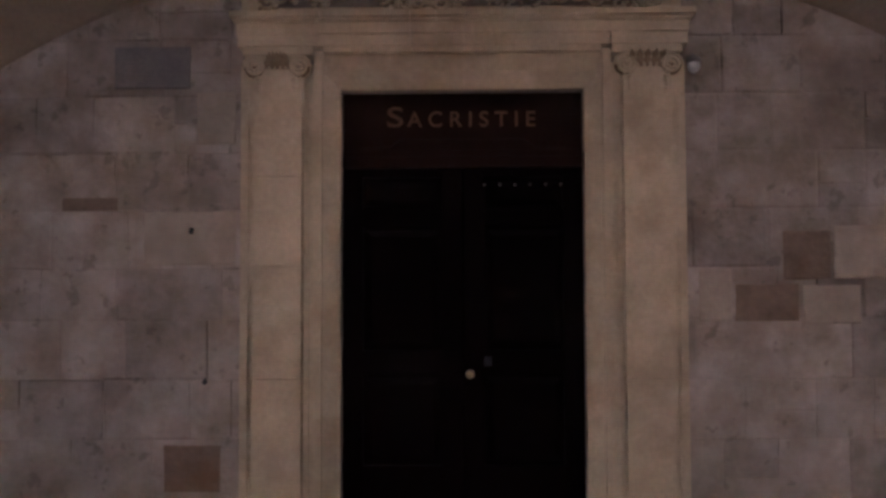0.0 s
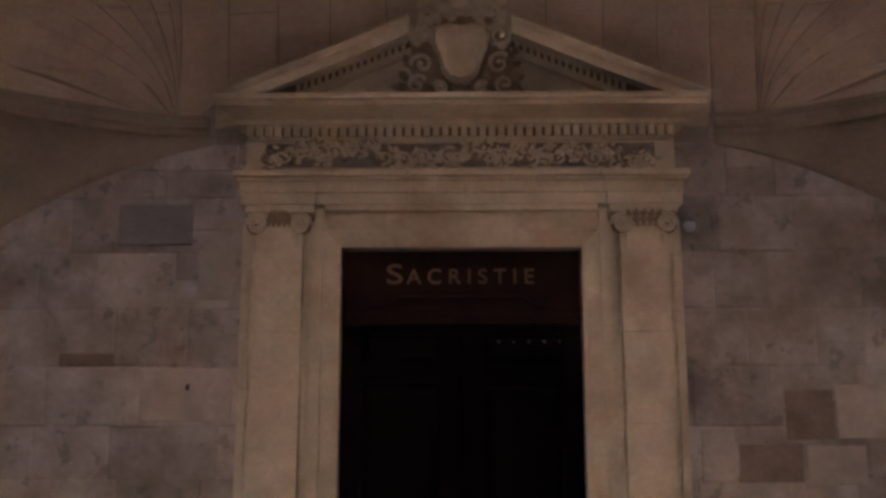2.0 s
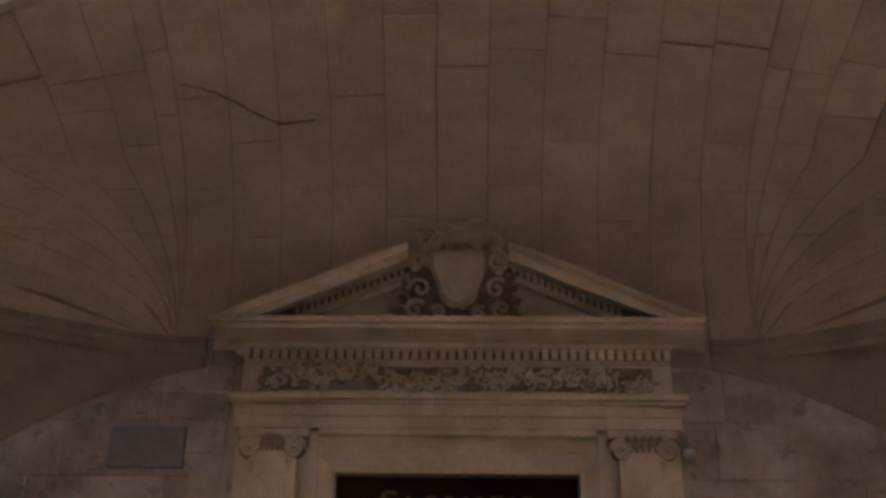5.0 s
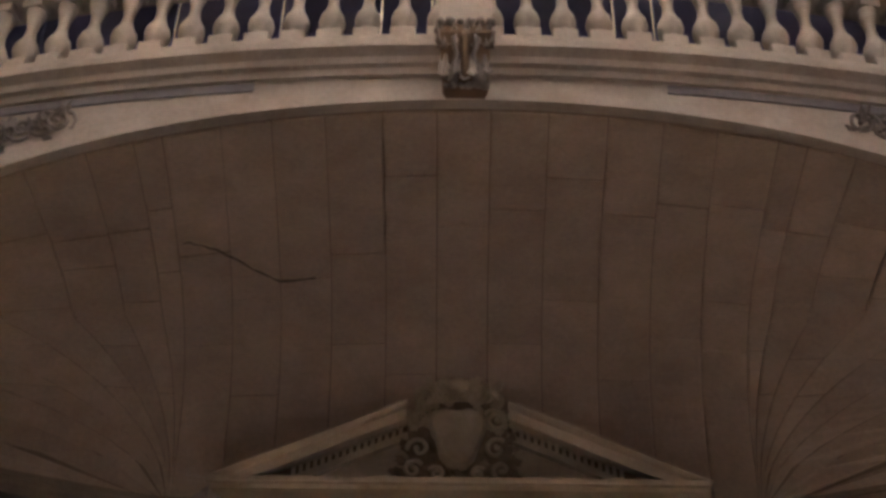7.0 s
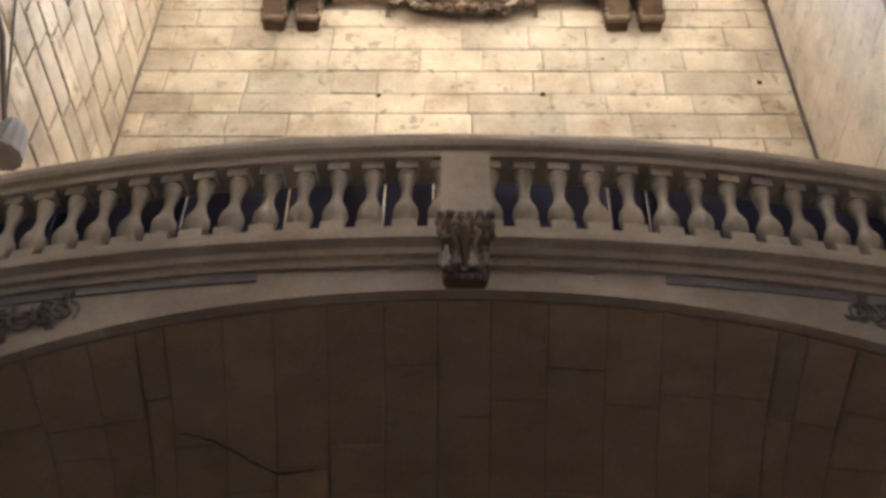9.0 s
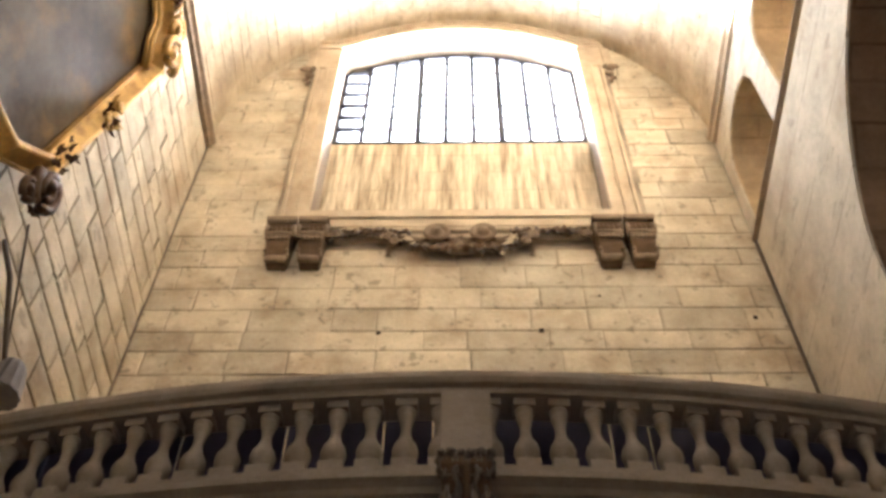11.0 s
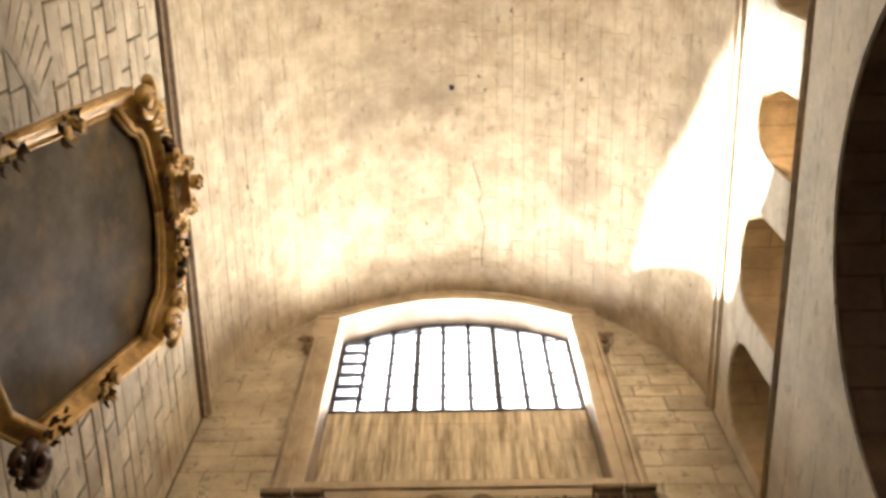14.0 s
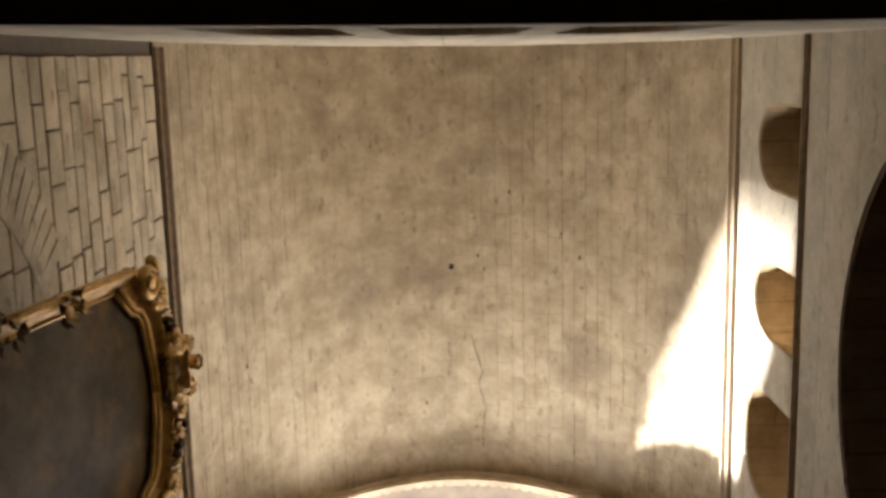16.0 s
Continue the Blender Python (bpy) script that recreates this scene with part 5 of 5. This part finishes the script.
for s in (-1, 1):
    moulded("side_rail", [(s * 1.24, 0.36), (s * 1.24, 1.0), (s * 1.24, 1.7), (s * 1.24, 2.52)], s)
    top = moulded("top_rail", [(s * x, dip(z)) for x, z in ((1.3, 2.46), (1.16, 2.6), (1.06, 2.74), (1.0, 2.92), (0.84, 3.08), (0.6, 3.16), (0.32, 3.26), (0.0, 3.3))], s)
    # broad inner sweep of the top rail
    sweep = [(s * x, dip(z)) for x, z in ((1.27, 2.4), (1.14, 2.56), (1.04, 2.7), (0.98, 2.9), (0.82, 3.06), (0.58, 3.14), (0.31, 3.24), (0.0, 3.28))]
    for off, r0, y in ((-0.12, 0.036, -0.07), (-0.17, 0.024, -0.05)):
        bead("inner_bead", sweep[::s], off, r0, y, GILT, top)
    # large C-scrolls at the shoulders, ribs between the scrolls, dark flowers beside the crest
    for cx, cz, rr, fl, th, tn in ((1.2, 2.86, 0.2, 1, 0.06, 20), (1.02, 3.12, 0.15, -1, 0.05, 70), (0.5, 3.44, 0.12, 1, 0.036, 100)):
        gilt_curl("scroll", GILT, top, s * cx, dip(cz), rr, th, fl * s, tn)
    for k in range(4):
        bm = bmesh.new()
        tube(bm, [PM @ Vector((s * (0.96 - 0.07 * k), -0.13, dip(3.1) + 0.03 * k)), PM @ Vector((s * (0.95 - 0.07 * k), -0.17, dip(3.1) + 0.1 + 0.035 * k)), PM @ Vector((s * (0.92 - 0.07 * k), -0.12, dip(3.1) + 0.2 + 0.035 * k))], [0.02, 0.024, 0.014], 6)
        part("rib", bm, GILT, top, smooth=True)
    for cx, cz, r0 in ((0.62, 3.4, 0.055), (0.45, 3.56, 0.05), (0.72, 3.28, 0.045)):
        gilt_disc("flower", s * cx, dip(cz), r0, top, GILT_DARK)
    bm = bmesh.new()
    for k in range(18):
        f = k / 17
        leaf(bm, PM @ pose(s * (0.8 - 0.4 * f), -0.1, dip(3.22 + 0.28 * f) + fr.uniform(-0.04, 0.06), 0, fr.uniform(-80, 80), 0), fr.uniform(0.08, 0.13), 0.03, 0.6)
    tagged(part("leaf_spray", bm, GILT_DARK, top), kind="stuff")
    # leafy clasps at the middle and foot of the sides
    for cz, mat in ((1.4, GILT_DARK), (1.42, GILT), (0.62, GILT_DARK)):
        bm = bmesh.new()
        for k in range(11):
            leaf(bm, PM @ pose(s * (1.25 + fr.uniform(-0.1, 0.12)), -0.13, cz + fr.uniform(-0.17, 0.17), 0, fr.uniform(0, 360), 0), fr.uniform(0.08, 0.13), 0.03, 0.6)
        tagged(part("clasp_foliage", bm, mat, painting), kind="stuff")
    gilt_curl("clasp_scroll", GILT, painting, s * 1.22, 1.52, 0.055, 0.02, s, 0, -0.19)
    gilt_curl("clasp_scroll", GILT, painting, s * 1.22, 1.29, 0.055, 0.02, -s, 0, -0.19)
    gilt_curl("corner_scroll", GILT_DARK, painting, s * 1.36, 0.22, 0.21, 0.06, s, 180, -0.16, 1.9)
    gilt_curl("corner_scroll", GILT_DARK, painting, s * 1.2, 0.0, 0.13, 0.045, -s, 60, -0.16)
    bm = bmesh.new()
    for k in range(9):
        leaf(bm, PM @ pose(s * (1.3 + fr.uniform(-0.16, 0.16)), -0.1, 0.2 + fr.uniform(-0.2, 0.25), 0, fr.uniform(0, 360), 0), 0.14, 0.04, 0.5)
    tagged(part("leaf_spray", bm, GILT_DARK, painting), kind="stuff")
moulded("bottom_rail", [(1.26, 0.42), (1.06, 0.2), (0.86, 0.0), (0.5, -0.1), (0.0, -0.13), (-0.5, -0.1), (-0.86, 0.0), (-1.06, 0.2), (-1.26, 0.42)], 1)
# crest: a broad lobed cartouche with an egg in a hollow, a pierced rim and three rosettes on stems
CX, CZ = -0.14, 3.16
bm = bmesh.new()
lobes = [(math.cos(a) * (0.3 + 0.06 * math.cos(4 * a + math.pi)), math.sin(a) * (0.21 + 0.045 * math.cos(4 * a + math.pi))) for a in (math.tau * k / 40 for k in range(40))]
rings(bm, [[PM @ Vector((CX + x * k, y, CZ + z * k)) for x, z in lobes] for y, k in ((-0.02, 1.0), (-0.16, 1.0), (-0.22, 0.92), (-0.2, 0.82), (-0.12, 0.64), (-0.085, 0.45), (-0.08, 0.1))])
crest = part("crest", bm, GILT, painting, "gilded shell crest crowning the frame", smooth=True)
bm = bmesh.new()
tube(bm, [PM @ Vector((CX + x * 1.1, -0.17, CZ + z * 1.1)) for x, z in lobes + lobes[:1]], 0.034, 8)
part("crest_rim", bm, GILT, crest, smooth=True)
bm = bmesh.new()
tube(bm, [PM @ Vector((CX + x * 0.8, -0.21, CZ + z * 0.8)) for x, z in lobes + lobes[:1]], 0.018, 7)
part("inner_rim", bm, GILT, crest, smooth=True)
bm = bmesh.new()
blob(bm, (0, 0, 0), 0.09, (1.3, 0.7, 0.8))
bmesh.ops.transform(bm, matrix=PM @ pose(CX, -0.14, CZ - 0.03), verts=bm.verts)
part("crest_boss", bm, GILT_DARK, crest, smooth=True)
for dx, dz, r0 in ((-0.24, 0.25, 0.085), (0.24, 0.24, 0.09), (0.02, 0.42, 0.085)):
    gilt_disc("shell_disc", CX + dx, CZ + dz, r0, crest)
    for k in range(10):
        bm = bmesh.new()
        w = math.tau * k / 10
        blob(bm, (0, 0, 0), r0 * 0.24)
        bmesh.ops.transform(bm, matrix=PM @ pose(CX + dx + r0 * 0.82 * math.cos(w), -0.2, CZ + dz + r0 * 0.82 * math.sin(w)), verts=bm.verts)
        part("petal", bm, GILT_DARK if k % 2 else GILT, crest, smooth=True)
    bm = bmesh.new()
    tube(bm, [PM @ Vector((CX + dx * 0.6, -0.1, CZ + dz * 0.6)), PM @ Vector((CX + dx, -0.12, CZ + dz))], 0.03, 6)
    part("stem", bm, GILT_DARK, crest)
for s in (-1, 1):
    gilt_curl("crest_scroll", GILT, crest, CX + s * 0.38, CZ - 0.02, 0.11, 0.036, s, 90, -0.18)
    gilt_curl("crest_scroll", GILT, crest, CX + s * 0.24, CZ + 0.2, 0.1, 0.03, -s, 20, -0.19)
    gilt_curl("crest_scroll", GILT_DARK, crest, CX + s * 0.2, CZ - 0.22, 0.07, 0.024, s, 200, -0.15)

for s in (-1, 1):
    bm = bmesh.new()
    tube(bm, [PM @ Vector((s * 0.7, 0.03, 0.12)), PM @ Vector((s * 0.7, 0.1, 0.06)), (WX - 0.005, 3.3 + s * 0.7, 9.0)], 0.025, 8)
    part("wall_bracket", bm, IRON, painting)
    bm = bmesh.new()
    tube(bm, [PM @ Vector((s * 0.7, 0.03, 2.6)), (WX - 0.005, 3.3 + s * 0.7, 12.0)], 0.012, 6)
    part("tie_rod", bm, IRON, painting)

# ---- cables, lamp, small marks ----
def cable(label, pts, rad, name="cable"):
    bm = bmesh.new()
    tube(bm, pts, rad, 6)
    t = thing(name, label, "cable")
    part("run", bm, CABLE, t)


cable("dark cable clipped down the corner of the wall", [(EX - 0.03, 7.93, 13.15 - 0.42 * k + 0.0) for k in range(17)], 0.022)
cable("thin cable running slantwise across the stones", [(WX + 0.03, 5.9 - 0.1 * k, 8.35 + 0.16 * k) for k in range(8)], 0.012)
lamp = thing("wall_lamp", "fluted grey shade on a dark slanting rod", "lamp")
bm = bmesh.new()
tube(bm, [(WX + 0.01, 5.05, 9.0), (WX + 0.1, 5.25, 8.75), (WX + 0.13, 5.72, 8.2)], 0.025, 8)
part("rod", bm, CABLE, lamp)
bm = bmesh.new()
loops = []
for r0, z in ((0.03, 0.12), (0.09, 0.08), (0.12, 0.0), (0.14, -0.12), (0.16, -0.3)):
    loops.append([(WX + 0.2 + r0 * (1 + 0.08 * (k % 2)) * math.cos(math.tau * k / 24), 5.78 + r0 * (1 + 0.08 * (k % 2)) * math.sin(math.tau * k / 24), 8.12 + z) for k in range(24)])
rings(bm, loops)
part("shade", bm, SLATE, lamp, "fluted grey shade")

boss = thing("vault_hole", "dark round hole at the crown of the vault", "hole")
bm = bmesh.new()
lathe(bm, [(0.004, -0.01), (0.05, -0.012), (0.055, 0.03), (0.004, 0.03)], (0.0, 3.9, vault_z(0) - 0.01), 12)
part("rim", bm, IRON, boss)
crack = thing("crack", "irregular hairline crack along the vault plaster", "crack")
cr = random.Random(5)
bm = bmesh.new()
x = 0.34
pts = []
for k in range(16):
    x += cr.uniform(-0.06, 0.06)
    pts.append((x, 5.2 + 0.15 * k, vault_z(x) - 0.002))
tube(bm, pts, [0.004 + 0.008 * cr.random() for _ in pts], 5)
part("line", bm, CABLE, crack)

crack2 = thing("crack", "dark open crack across the slabs beneath the gallery", "crack")
bm = bmesh.new()
CR = [(-2.22, 0.84), (-2.04, 0.82), (-1.77, 0.76), (-1.47, 0.7), (-1.08, 0.7)]
pts = []
for (xa, va), (xb, vb) in zip(CR, CR[1:]):
    for k in range(4):
        f = k / 4
        pts.append(vault_point(xa + (xb - xa) * f, va + (vb - va) * f + cr.uniform(-0.006, 0.006), -0.001))
tube(bm, pts, [0.005 + 0.006 * cr.random() for _ in pts], 5)
part("line", bm, CABLE, crack2)

# put-log holes in the end wall and flaked pits along the vault
for hx, hz, r0 in ((-0.99, 11.34, 0.028), (0.97, 11.37, 0.032), (3.58, 11.6, 0.03), (1.74, 12.05, 0.02)):
    hole = thing("putlog_hole", "small square dark hole in the stone wall", "hole", group="put-log holes")
    bm = bmesh.new()
    box(bm, hx - r0, hx + r0, NY - 0.008, NY + 0.01, hz - r0 * 1.2, hz + r0 * 1.2, 0.01)
    part("recess", bm, DARK_SOFFIT, hole)
pr = random.Random(8)
for px, py in ((0.87, 2.69), (1.99, 3.24), (3.81, 6.48), (2.3, 3.62), (2.33, 4.16), (-0.53, 6.54), (-3.44, 5.02), (-3.4, 5.3), (0.5, 3.7), (0.62, 3.95), (1.1, 2.5)):
    pit = thing("pit", "dark flaked pit in the vault's stone", "pit", group="vault pits")
    ang = math.asin(px / HALF)
    long = pr.uniform(0.06, 0.15)
    bm = bmesh.new()
    tube(bm, [vault_at(ang + pr.uniform(-0.004, 0.004), py + long * (q - 0.5), 0.006) for q in (0, 0.35, 0.7, 1)], [0.008, pr.uniform(0.018, 0.03), 0.02, 0.006], 7)
    part("hollow", bm, CABLE, pit)
